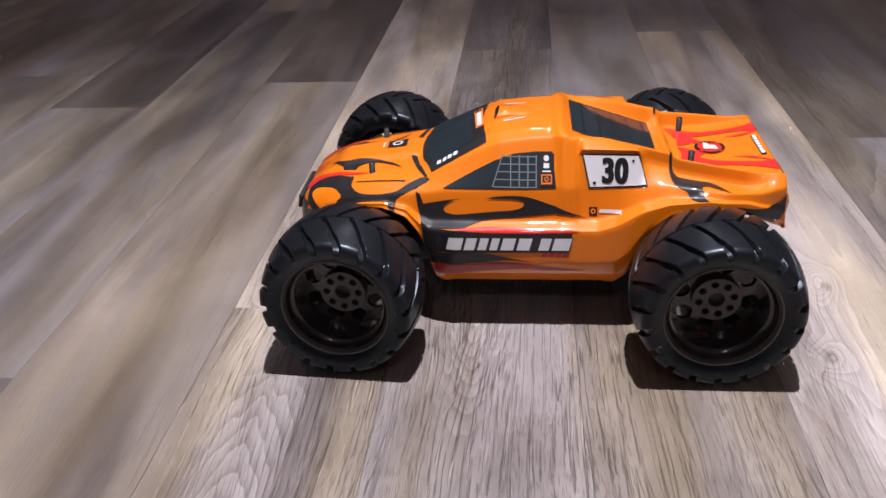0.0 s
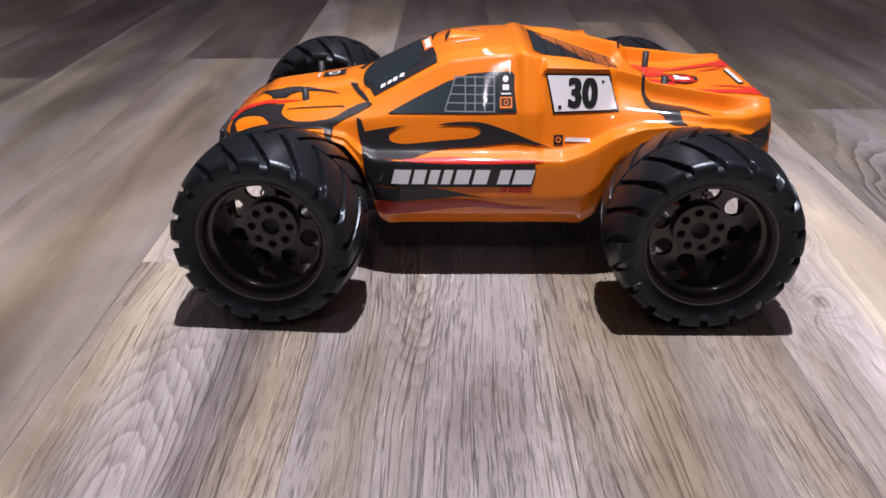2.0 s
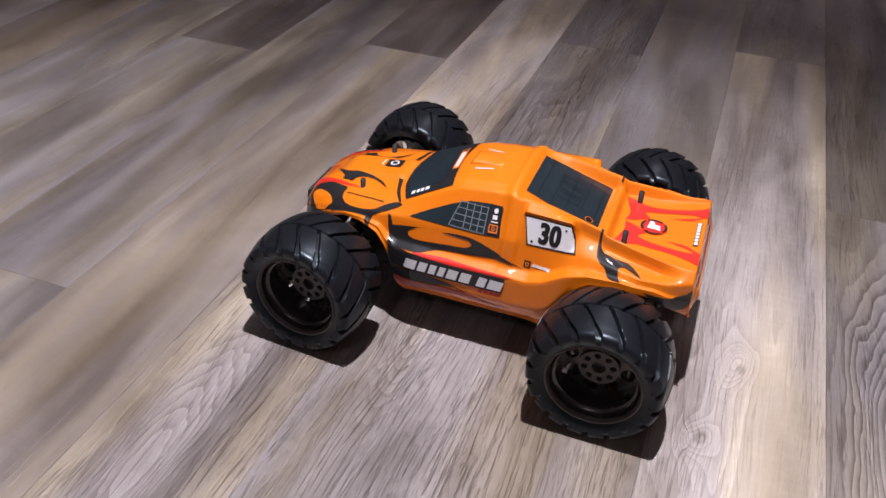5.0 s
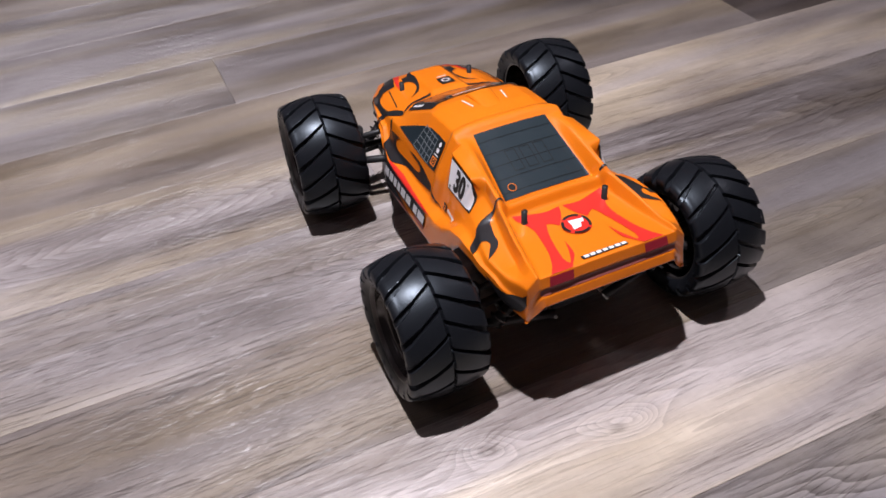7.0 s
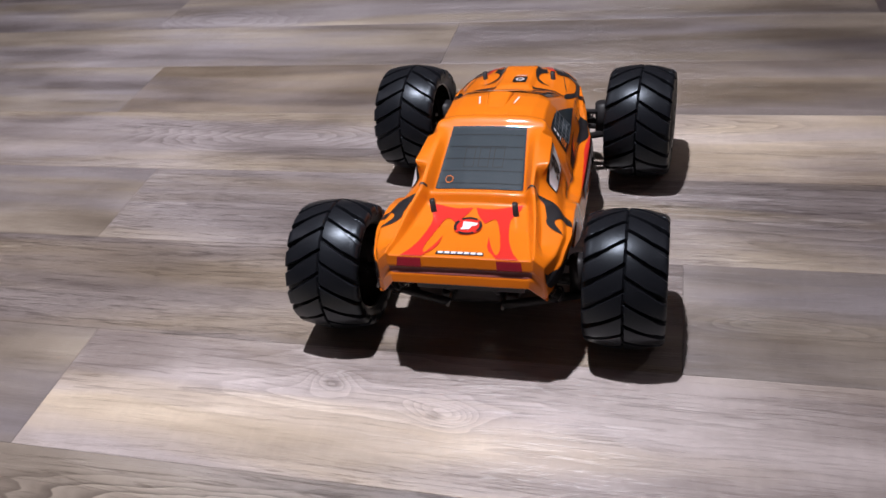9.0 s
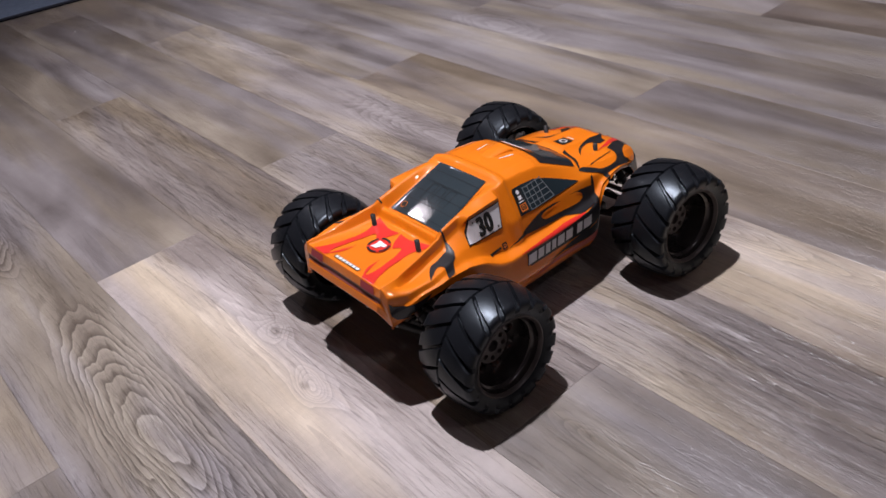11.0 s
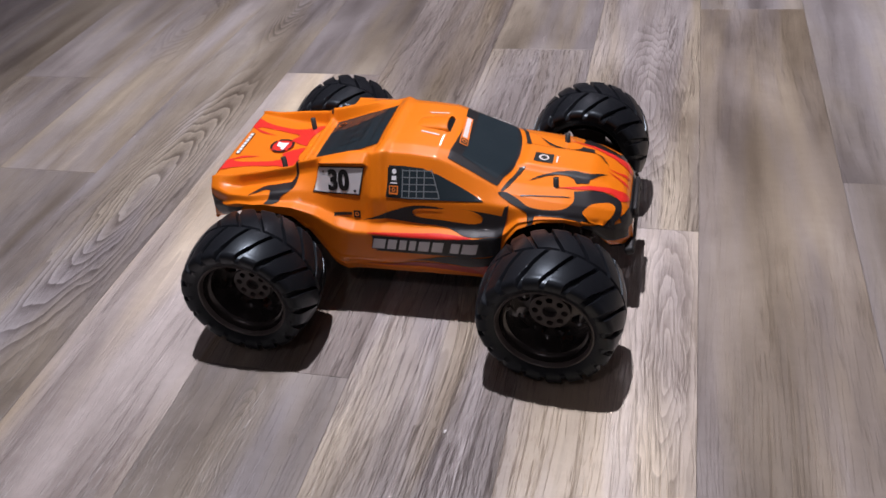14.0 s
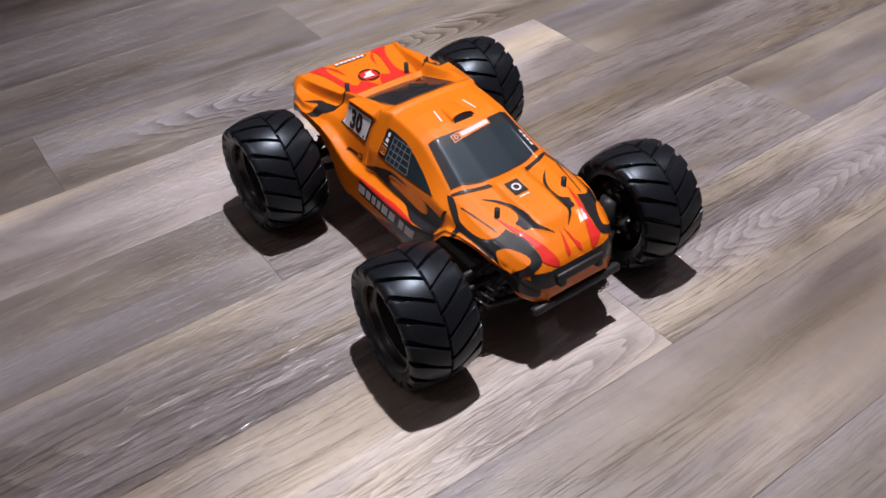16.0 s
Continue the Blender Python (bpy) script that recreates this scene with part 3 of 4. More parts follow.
# windows
both("side_window", GLASS, ((0.0695, 0.119), (0.045, 0.131), (0.027, 0.1395), (0.012, 0.1445), (-0.006, 0.1462), (-0.0192, 0.1462), (-0.0222, 0.1205)), "dark smoked side window with net print")
windshield = film("windshield", BLACK, rounded(((0.034, 0.046), (0.034, 0.046), (0.0795, 0.053), (0.0795, 0.053), (0.0885, 0.03), (0.092, 0), (0.0885, -0.03), (0.0795, -0.053), (0.0795, -0.053),
     (0.034, -0.046), (0.034, -0.046), (0.0385, 0)), 4), "top", "dark smoked windshield with black border")
film("pane", GLASS, rounded(((0.0455, 0.039), (0.0455, 0.039), (0.078, 0.0475), (0.078, 0.0475), (0.086, 0.029), (0.0895, 0), (0.086, -0.029), (0.078, -0.0475), (0.078, -0.0475),
     (0.0455, -0.039), (0.0455, -0.039), (0.048, 0)), 4), "top", "smoked grey pane", 0.001, windshield)
film("rear_window", GLASS, ((-0.035, 0.0362), (-0.1055, 0.0415), (-0.1055, -0.0415), (-0.035, -0.0362)), "top", "smoked rear window with faint slats")


def bar(u0, v0, u1, v1, slant=0.0):
    """A slanted four-sided bar."""
    return ((u0, v0), (u1, v0), (u1 + slant, v1), (u0 + slant, v1))


def disc(u, v, r, n=20):
    return [(u + r * math.cos(2 * math.pi * k / n), v + r * math.sin(2 * math.pi * k / n)) for k in range(n)]


# net and stickers on the side windows
for way in ("left", "right"):
    for x in (0.0142, 0.0073, 0.0004, -0.0062):
        film("net_cord", GREY_LINE, bar(x - 0.0005, 0.1212, x + 0.0005, 0.1435), way, lift=0.0009)
    for z in (0.1425, 0.1372, 0.1318, 0.1264, 0.1212):
        film("net_cord", GREY_LINE, bar(-0.0068, z - 0.0004, 0.0288 - 0.363 * (z - 0.1212), z + 0.0004), way, lift=0.0009)
    film("net_cord", GREY_LINE, ((0.0283, 0.1212), (0.0293, 0.1212), (0.0212, 0.1435), (0.0203, 0.1435)), way, lift=0.0009)
    film("window_sticker", INK, bar(-0.0088, 0.1215, -0.0205, 0.1448), way, lift=0.0009)
    film("sticker_mark", WHITE, disc(-0.0142, 0.1415, 0.0021), way, lift=0.0013)
    film("sticker_mark", WHITE, bar(-0.012, 0.1345, -0.0165, 0.138), way, lift=0.0013)
    film("sticker_mark", WHITE, bar(-0.011, 0.1318, -0.018, 0.1328), way, lift=0.0013)
    film("sticker_mark", ORANGE_STICKER, [bar(-0.0102, 0.1232, -0.0188, 0.1302), bar(-0.0112, 0.1245, -0.0178, 0.1293)], way, lift=0.0013)
    film("sticker_mark", ORANGE_STICKER, [disc(-0.0145, 0.1269, 0.0018), disc(-0.0145, 0.1269, 0.0011)], way, lift=0.0013)

# black flames and red stripes along the sides
both("flame", BLACK, rounded(((0.0862, 0.1068), (0.0862, 0.1068), (0.0675, 0.1102), (0.0454, 0.1129), (0.0454, 0.1129), (0.0598, 0.1107), (0.0674, 0.1066), (0.0686, 0.1032), (0.0662, 0.1003),
     (0.0559, 0.0992), (0.0294, 0.1018), (0.0104, 0.1036), (0.0036, 0.1071), (0.0048, 0.1105), (0.0124, 0.112), (0.0344, 0.1121), (0.0344, 0.1121), (0.0256, 0.1139), (0.0105, 0.1148),
     (-0.0009, 0.1135), (-0.016, 0.1084), (-0.0312, 0.103), (-0.0486, 0.0955), (-0.0486, 0.0955), (-0.0388, 0.0984), (-0.0274, 0.1004), (-0.0085, 0.0994), (0.0104, 0.0976),
     (0.0294, 0.0961), (0.0445, 0.093), (0.0559, 0.091), (0.0827, 0.0905), (0.0827, 0.0905))), "glossy black flame")
both("flame", BLACK, ((0.092, 0.116), (0.0886, 0.115), (0.0858, 0.1068), (0.0825, 0.0905), (0.0875, 0.0925), (0.0905, 0.105)))
both("stripe", RED, rounded(((0.056, 0.0908), (0.0293, 0.0919), (0.0104, 0.0915), (-0.0312, 0.0906), (-0.042, 0.09), (-0.042, 0.09), (-0.0236, 0.0889), (-0.001, 0.0884), (0.0293, 0.0886), (0.056, 0.09))), "glossy red stripe")
both("flame", BLACK, ((0.0868, 0.0915), (0.0825, 0.0905), (0.056, 0.0898), (0.029, 0.0884), (0.0, 0.0882), (-0.0355, 0.0882), (-0.0325, 0.0722), (0.071, 0.0714), (0.0848, 0.0728)), lift=0.0007)
both("flame", BLACK, rounded(((0.0846, 0.074), (0.0846, 0.074), (0.0716, 0.0704), (0.0522, 0.0716), (0.0331, 0.0704), (0.0138, 0.0667), (-0.0048, 0.0633), (-0.0048, 0.0633), (0.0176, 0.0649), (0.0331, 0.0635),
     (0.0524, 0.0617), (0.068, 0.0606), (0.082, 0.06), (0.082, 0.06))))
both("stripe", DEEP_RED, rounded(((0.0755, 0.0603), (0.0524, 0.0604), (0.0292, 0.0627), (0.006, 0.0624), (-0.0213, 0.0568), (-0.0485, 0.0556), (-0.0485, 0.0556), (-0.0214, 0.0541), (0.0059, 0.0562), (0.033, 0.0539), (0.0745, 0.0488))), "dark red lower stripe")
# block lettering of the maker, as plain slanted bars
LETTERS = ((0.0, 0.13), (0.142, 0.24), (0.255, 0.335), (0.35, 0.425), (0.44, 0.555), (0.57, 0.685), (0.745, 0.84), (0.852, 1.0))
for way, first, last, lean, base in (("left", 0.0668, -0.0338, -0.0028, 0.0742), ("right", -0.036, 0.0645, 0.0028, 0.0752)):
    for a, b in LETTERS:
        step = math.copysign(0.0009, last - first)
        lo, hi = first + (last - first) * a, first + (last - first) * (b - 0.012)
        rim = film("letter_rim", INK, bar(lo - step, base - 0.0009, hi + step, base + 0.0113, lean), way, lift=0.0009)
        film("letter_block", WHITE, bar(lo, base, hi, base + 0.0104, lean), way, lift=0.0012, parent=rim)
for k in range(4):
    film("letter_block", DEEP_RED, bar(-0.0105 - 0.0056 * k, 0.0682, -0.0152 - 0.0056 * k, 0.0718, -0.001), "left", lift=0.0011)
# small maker's sticker behind the flame
for way in ("left", "right"):
    film("maker_sticker", INK, bar(-0.0487, 0.0985, -0.0554, 0.1052), way, lift=0.0006)
    film("sticker_mark", ORANGE_STICKER, [disc(-0.052, 0.1019, 0.0021), disc(-0.052, 0.1019, 0.0012)], way, lift=0.001)
film("maker_sticker", PALE_PRINT, bar(-0.0567, 0.1008, -0.074, 0.1036, -0.0006), "left", lift=0.0006)
film("maker_sticker", INK, bar(-0.0567, 0.1008, -0.074, 0.1036, -0.0006), "right", lift=0.0006)


def number(text, way, u, v, height, parent):
    """A number in the built-in font, laid on the shell."""
    cu = bpy.data.curves.new("race_number", "FONT")
    cu.body, cu.size, cu.offset, cu.align_x = text, 1.0, 0.03, "CENTER"
    cu.space_character = 1.08
    ob = bpy.data.objects.new("race_number", cu)
    scene.collection.objects.link(ob)
    bpy.context.view_layer.update()
    me = bpy.data.meshes.new_from_object(ob.evaluated_get(bpy.context.evaluated_depsgraph_get()))
    bpy.data.objects.remove(ob)
    bpy.data.curves.remove(cu)
    flip = -1 if way == "left" else 1
    grid = bmesh.new()
    for step in (-1, 0, 1):
        grid.from_mesh(me)
        grid.verts.ensure_lookup_table()
        for p in grid.verts[len(me.vertices) * (step + 1):]:
            p.co.x += 0.036 * step
            p.co.z = 0.02 * step
    grid.to_mesh(me)
    grid.free()
    for p in me.vertices:
        p.co = spot(u + flip * p.co.x * height * 0.94, v + (p.co.y - 0.345) * height * 1.28, way, 0.0014 + 0.002 * p.co.z)
    if flip < 0:
        me.flip_normals()
    me.materials.append(INK)
    done = new("race_number", me)
    done.parent = parent
    return tagged(done, "bold black race number")


for way in ("left", "right"):
    plate = film("number_plate", INK, ((-0.0425, 0.146), (-0.0867, 0.146), (-0.0945, 0.1215), (-0.048, 0.1195)), way, "white race plate with black border", 0.0006)
    film("plate_field", WHITE, ((-0.0436, 0.1449), (-0.0858, 0.1449), (-0.0929, 0.1227), (-0.0491, 0.1208)), way, lift=0.001, parent=plate)
    number("30", way, -0.0682, 0.1336, 0.0205, plate)
    for u, v, r in ((-0.0525, 0.1238, 0.0013), (-0.0823, 0.1412, 0.001)):
        film("plate_spot", INK, disc(u, v, r, 12), way, lift=0.0014, parent=plate)

# rear fenders and tail corners
pair("flame", BLACK, rounded(((-0.1118, 0.047), (-0.1118, 0.047), (-0.1135, 0.047), (-0.1135, 0.047), (-0.1142, 0.056), (-0.1175, 0.0615), (-0.1255, 0.064), (-0.134, 0.066), (-0.1418, 0.0667), (-0.149, 0.0725), (-0.1563, 0.083), (-0.1563, 0.083),
     (-0.148, 0.0778), (-0.141, 0.0738), (-0.136, 0.0752), (-0.1355, 0.08), (-0.139, 0.0885), (-0.139, 0.0885), (-0.131, 0.0872), (-0.1265, 0.083), (-0.1235, 0.078), (-0.1175, 0.074), (-0.1135, 0.069), (-0.112, 0.062), (-0.1116, 0.055))))
both("flame", BLACK, ((-0.2008, 0.116), (-0.197, 0.1115), (-0.186, 0.1085), (-0.172, 0.11), (-0.16, 0.1125), (-0.166, 0.1075), (-0.178, 0.1015), (-0.19, 0.0955), (-0.1975, 0.0975), (-0.2008, 0.102)))

# black lower corners of the nose
both("flame", BLACK, ((0.1965, 0.0895), (0.188, 0.092), (0.178, 0.0945), (0.166, 0.0965), (0.157, 0.0985), (0.157, 0.0955), (0.166, 0.0905), (0.1765, 0.079), (0.1965, 0.0735)))

both("flame", BLACK, ((0.1165, 0.1125), (0.108, 0.1115), (0.1105, 0.1), (0.1135, 0.1015)))

# hood: flames, stripes, badge
LOBE = rounded(((0.1565, 0.0592), (0.1601, 0.0542), (0.1676, 0.048), (0.1771, 0.0428), (0.1828, 0.0423), (0.184, 0.047), (0.1792, 0.0542), (0.1732, 0.0582), (0.1668, 0.061), (0.1605, 0.061)))
SIDE_FLAME = rounded(((0.081, 0.0582), (0.0855, 0.0562), (0.0902, 0.0566), (0.0998, 0.0602), (0.1089, 0.0645), (0.12, 0.0652), (0.1299, 0.0642), (0.139, 0.062), (0.1448, 0.0578), (0.148, 0.0528), (0.148, 0.0467),
                      (0.1472, 0.042), (0.1472, 0.042), (0.1586, 0.0383), (0.1687, 0.0347), (0.1783, 0.0336), (0.1845, 0.033), (0.189, 0.035), (0.189, 0.0455), (0.182, 0.0558), (0.1734, 0.0605), (0.1632, 0.0635),
                      (0.1574, 0.065), (0.1502, 0.0655), (0.1416, 0.0675), (0.1318, 0.0683), (0.1178, 0.0695), (0.1087, 0.0683), (0.0975, 0.0656), (0.0888, 0.0622)))
pair("flame", BLACK, SIDE_FLAME, "glossy black flame")
pair("flame_spot", ORANGE, LOBE, "orange spot in the black flame", 0.0012)
pair("stripe", RED, rounded(((0.1335, 0.0412), (0.1335, 0.0412), (0.1526, 0.0348), (0.1691, 0.0282), (0.1849, 0.0222), (0.1935, 0.0188), (0.1955, 0.0215), (0.1925, 0.0295), (0.188, 0.0336), (0.1837, 0.0322), (0.1777, 0.0324), (0.1687, 0.0342), (0.1545, 0.0382), (0.1375, 0.041))))
pair("stripe", RED, ((0.1727, 0.002), (0.1821, 0.0028), (0.1925, 0.0045), (0.1945, 0.008), (0.19, 0.0085), (0.1845, 0.0055)))
pair("flame", BLACK, rounded(((0.1058, 0.0392), (0.1058, 0.0392), (0.115, 0.0279), (0.1262, 0.0213), (0.1376, 0.0188), (0.1472, 0.0175), (0.1557, 0.0179), (0.1637, 0.0165), (0.1746, 0.007), (0.1746, 0.007), (0.1672, 0.0168),
     (0.1602, 0.0232), (0.159, 0.0289), (0.1524, 0.0302), (0.148, 0.0315), (0.145, 0.0257), (0.1377, 0.023), (0.1276, 0.0242), (0.1163, 0.0302))))
pair("flame", BLACK, rounded(((0.083, 0.0556), (0.083, 0.0556), (0.0895, 0.042), (0.0932, 0.03), (0.095, 0.0215), (0.095, 0.0215), (0.1005, 0.0198), (0.1005, 0.0198), (0.0988, 0.0255), (0.096, 0.034), (0.0925, 0.0445), (0.0855, 0.0553))))
pair("thin_line", INK, ((0.1443, 0.049), (0.1013, 0.0566), (0.1013, 0.0577), (0.1443, 0.05)))
badge = film("badge", INK, bar(0.1065, -0.012, 0.124, 0.003), "top", "square black badge with a pale ring", 0.0006)
film("badge_ring", PALE_PRINT, [disc(0.1153, -0.0045, 0.0048), disc(0.1153, -0.0045, 0.003)], "top", lift=0.001, parent=badge)
film("thin_line", PALE_PRINT, bar(0.1268, -0.01, 0.1284, 0.001), "top", lift=0.0006)
film("grille", BLACK, ((0.047, 0.0965), (-0.047, 0.0965), (-0.049, 0.0815), (0.049, 0.0815)), "front", "black grille under the hood")

# roof: scoop, two pale strips
bm = bmesh.new()
rows = []
for k in range(9):
    s = k / 8
    x, w, h = -0.004 + 0.034 * s, 0.0095 + 0.004 * s, 0.0058 * s
    z0 = SHELL.ray_cast(Vector((x, 0, 1)), Vector((0, 0, -1)))[0].z
    rows.append([bm.verts.new((x - 0.005 * s * math.sin(a) ** 0.5, w * math.cos(a), z0 - 0.0018 + (h + 0.002) * math.sin(a) ** 0.5)) for a in [math.pi * i / 12 for i in range(13)]])
for a, b in zip(rows, rows[1:]):
    for i in range(12):
        bm.faces.new((a[i], a[i + 1], b[i + 1], b[i]))
bmesh.ops.recalc_face_normals(bm, faces=bm.faces[:])
scoop = part("roof_scoop", bm, ORANGE, body)
bm = bmesh.new()
bm.faces.new([bm.verts.new((0.0302 - 0.005 * math.sin(a) ** 0.5, 0.0115 * math.cos(a), z0 - 0.001 + 0.0055 * math.sin(a) ** 0.5)) for a in [math.pi * i / 12 for i in range(13)]])
part("intake", bm, BLACK, scoop)
for s in (1, -1):
    film("thin_line", PALE_PRINT, ((0.003, s * 0.0165), (0.021, s * 0.0195), (0.0205, s * 0.0212), (0.0028, s * 0.018)), "top", lift=0.0006)
# windshield prints
strip = film("sunstrip_sticker", ORANGE_STICKER, ((0.0475, -0.0248), (0.0435, 0.0205), (0.0372, 0.0205), (0.0398, -0.0248)), "top", "orange sticker on the windshield", 0.0013)
film("sticker_mark", INK, ((0.0466, -0.0238), (0.046, -0.0165), (0.0402, -0.0165), (0.0407, -0.0238)), "top", lift=0.0017, parent=strip)
film("sticker_mark", ORANGE_STICKER, [disc(0.0434, -0.0202, 0.0022), disc(0.0434, -0.0202, 0.0013)], "top", lift=0.0021, parent=strip)
film("sticker_mark", PALE_PRINT, ((0.0448, -0.0145), (0.0424, 0.0185), (0.0384, 0.0185), (0.0407, -0.0145)), "top", lift=0.0017, parent=strip)
for x, y, wide in ((0.0575, 0.0452, 0.0034), (0.0625, 0.046, 0.0032), (0.0668, 0.0467, 0.0028), (0.0712, 0.0474, 0.0034)):
    film("windshield_print", WHITE, bar(x, y - 0.0016, x + wide, y + 0.0016, 0.0004), "top", lift=0.0014)

# rear window slats and fixing hole
for k in range(5):
    x = -0.045 - 0.0135 * k
    film("slat_line", SLAT, bar(x, -0.036 - 0.001 * k, x - 0.0006, 0.036 + 0.001 * k), "top", lift=0.0009)
for y in (-0.014, 0.0, 0.014):
    film("window_emblem", FAINT_PRINT, [bar(-0.06, y - 0.005, -0.082, y + 0.005), bar(-0.0607, y - 0.0043, -0.0813, y + 0.0043)], "top", lift=0.001)
film("fixing_hole", SLAT, disc(-0.0955, 0.0295, 0.0035), "top", lift=0.001)
film("hole_rim", ORANGE, [disc(-0.0955, 0.0295, 0.0039), disc(-0.0955, 0.0295, 0.0034)], "top", lift=0.0013)

# rear deck: red flames, round badge, tail prints
pair("flame", RED, rounded(((-0.1205, 0.0432), (-0.1205, 0.0432), (-0.1262, 0.0252), (-0.1285, 0.0145), (-0.1268, 0.0015), (-0.1268, 0.0015), (-0.1373, 0.0055), (-0.146, 0.0115), (-0.148, 0.0139), (-0.1433, 0.0192), (-0.1443, 0.0235),
     (-0.1605, 0.0285), (-0.1804, 0.0325), (-0.19, 0.0332), (-0.194, 0.0305), (-0.18, 0.024), (-0.168, 0.0205), (-0.168, 0.0205), (-0.185, 0.0222), (-0.196, 0.0295), (-0.2003, 0.0325), (-0.2003, 0.0325), (-0.2003, 0.051), (-0.2003, 0.051),
     (-0.196, 0.0485), (-0.19, 0.0448), (-0.174, 0.0392), (-0.1483, 0.0352), (-0.1365, 0.0375), (-0.128, 0.042))), "bright red flame")
round_badge = film("badge", RED, disc(-0.154, 0.001, 0.0128, 32), "top", "round red badge in a broken black ring", 0.001)
for k in range(4):
    arc = [math.pi * (k + 0.5) / 2 + math.pi / 2 * (0.09 + 0.82 * i / 8) for i in range(9)]
    film("badge_ring", INK, [(-0.154 + 0.0126 * math.cos(t), 0.001 + 0.0126 * math.sin(t)) for t in arc] + [(-0.154 + 0.0102 * math.cos(t), 0.001 + 0.0102 * math.sin(t)) for t in arc[::-1]], "top", lift=0.0014, parent=round_badge)
film("badge_shape", WHITE, ((-0.148, 0.006), (-0.1495, -0.0075), (-0.1535, -0.0065), (-0.154, -0.003), (-0.1595, -0.001), (-0.1605, 0.007), (-0.155, 0.0055)), "top", lift=0.0018, parent=round_badge)
tail_print = film("tail_print", INK, bar(-0.1923, -0.0206, -0.1967, 0.0206), "top", lift=0.0008)
for k in range(7):
    film("print_bar", WHITE, bar(-0.1929, -0.0198 + 0.0057 * k, -0.1961, -0.0155 + 0.0057 * k, 0.0), "top", lift=0.0012, parent=tail_print)
film("tail_band", PINK_SMOKE, ((0.062, 0.1182), (-0.062, 0.1182), (-0.062, 0.1122), (0.062, 0.1122)), "rear", "smoky red band across the tail")
for s in (1, -1):
    film("stripe", MAROON, ((s * 0.0325, 0.1268), (s * 0.0535, 0.1268), (s * 0.0545, 0.1188), (s * 0.033, 0.1188)), "rear", lift=0.0009)

# ---- wheels ----
def tyre_mesh(side):
    """A fat tyre with chevron lugs; the chevrons point forward at the top."""
    n, lugs, half = 720, 18, 0.0356
    prof = []
    for k in range(61):
        a = -1 + 2 * k / 60
        s = abs(a)
        if s < 0.66:
            y, r = s / 0.66 * 0.029, 0.0635 - 0.0042 * (s / 0.66) ** 2
        elif s < 0.8:
            t = (s - 0.66) / 0.14
            y, r = 0.029 + 0.0066 * math.sin(t * math.pi / 2), 0.0593 - 0.005 * (1 - math.cos(t * math.pi / 2))
        else:
            t = (s - 0.8) / 0.2
            y, r = half - 0.0045 * t ** 2, 0.0543 - 0.0123 * t
        prof.append((r, math.copysign(y, a), s))
    bm = bmesh.new()
    rings = []
    for r, y, s in prof:
        ring = []
        fade = min(1, max(0, (0.9 - s) / 0.1))
        for i in range(n):
            th = 2 * math.pi * (i / n - 0.9 * abs(y) / 0.033 / lugs)
            ph = (lugs * i / n + (0.5 if y * side < 0 else 0)) % 1
            wide = 0.085 + 0.07 * min(1, max(0, (s - 0.45) / 0.2))
            g = min(1, max(0, (wide - abs(ph - 0.5)) / 0.028))
            mid = min(1, max(0, 1 - abs(y) / 0.0012)) * 0.5
            rr = r - 0.0044 * fade * max(g, mid)
            ring.append(bm.verts.new((rr * math.sin(th), y * side, rr * math.cos(th))))
        rings.append(ring)
    for p, q in zip(rings, rings[1:]):
        for i in range(n):
            bm.faces.new((p[i], p[(i + 1) % n], q[(i + 1) % n], q[i]))
    bmesh.ops.recalc_face_normals(bm, faces=bm.faces[:])
    return bm


def disc_with_holes(r, holes, y0, y1, side, n=48):
    """A flat disc from y0 to y1 with round holes (x, z, radius) through it."""
    bm = bmesh.new()
    edges = []
    for cx, cz, cr, m in [(0, 0, r, n)] + [(*h, 16) for h in holes]:
        vs = [bm.verts.new((cx + cr * math.cos(2 * math.pi * i / m), y0 * side, cz + cr * math.sin(2 * math.pi * i / m))) for i in range(m)]
        edges += [bm.edges.new((vs[i], vs[(i + 1) % m])) for i in range(m)]
    bmesh.ops.triangle_fill(bm, use_beauty=True, edges=edges)
    out = bmesh.ops.extrude_face_region(bm, geom=bm.faces[:])["geom"]
    bmesh.ops.translate(bm, vec=(0, (y1 - y0) * side, 0), verts=[v for v in out if isinstance(v, bmesh.types.BMVert)])
    bmesh.ops.recalc_face_normals(bm, faces=bm.faces[:])
    return bm


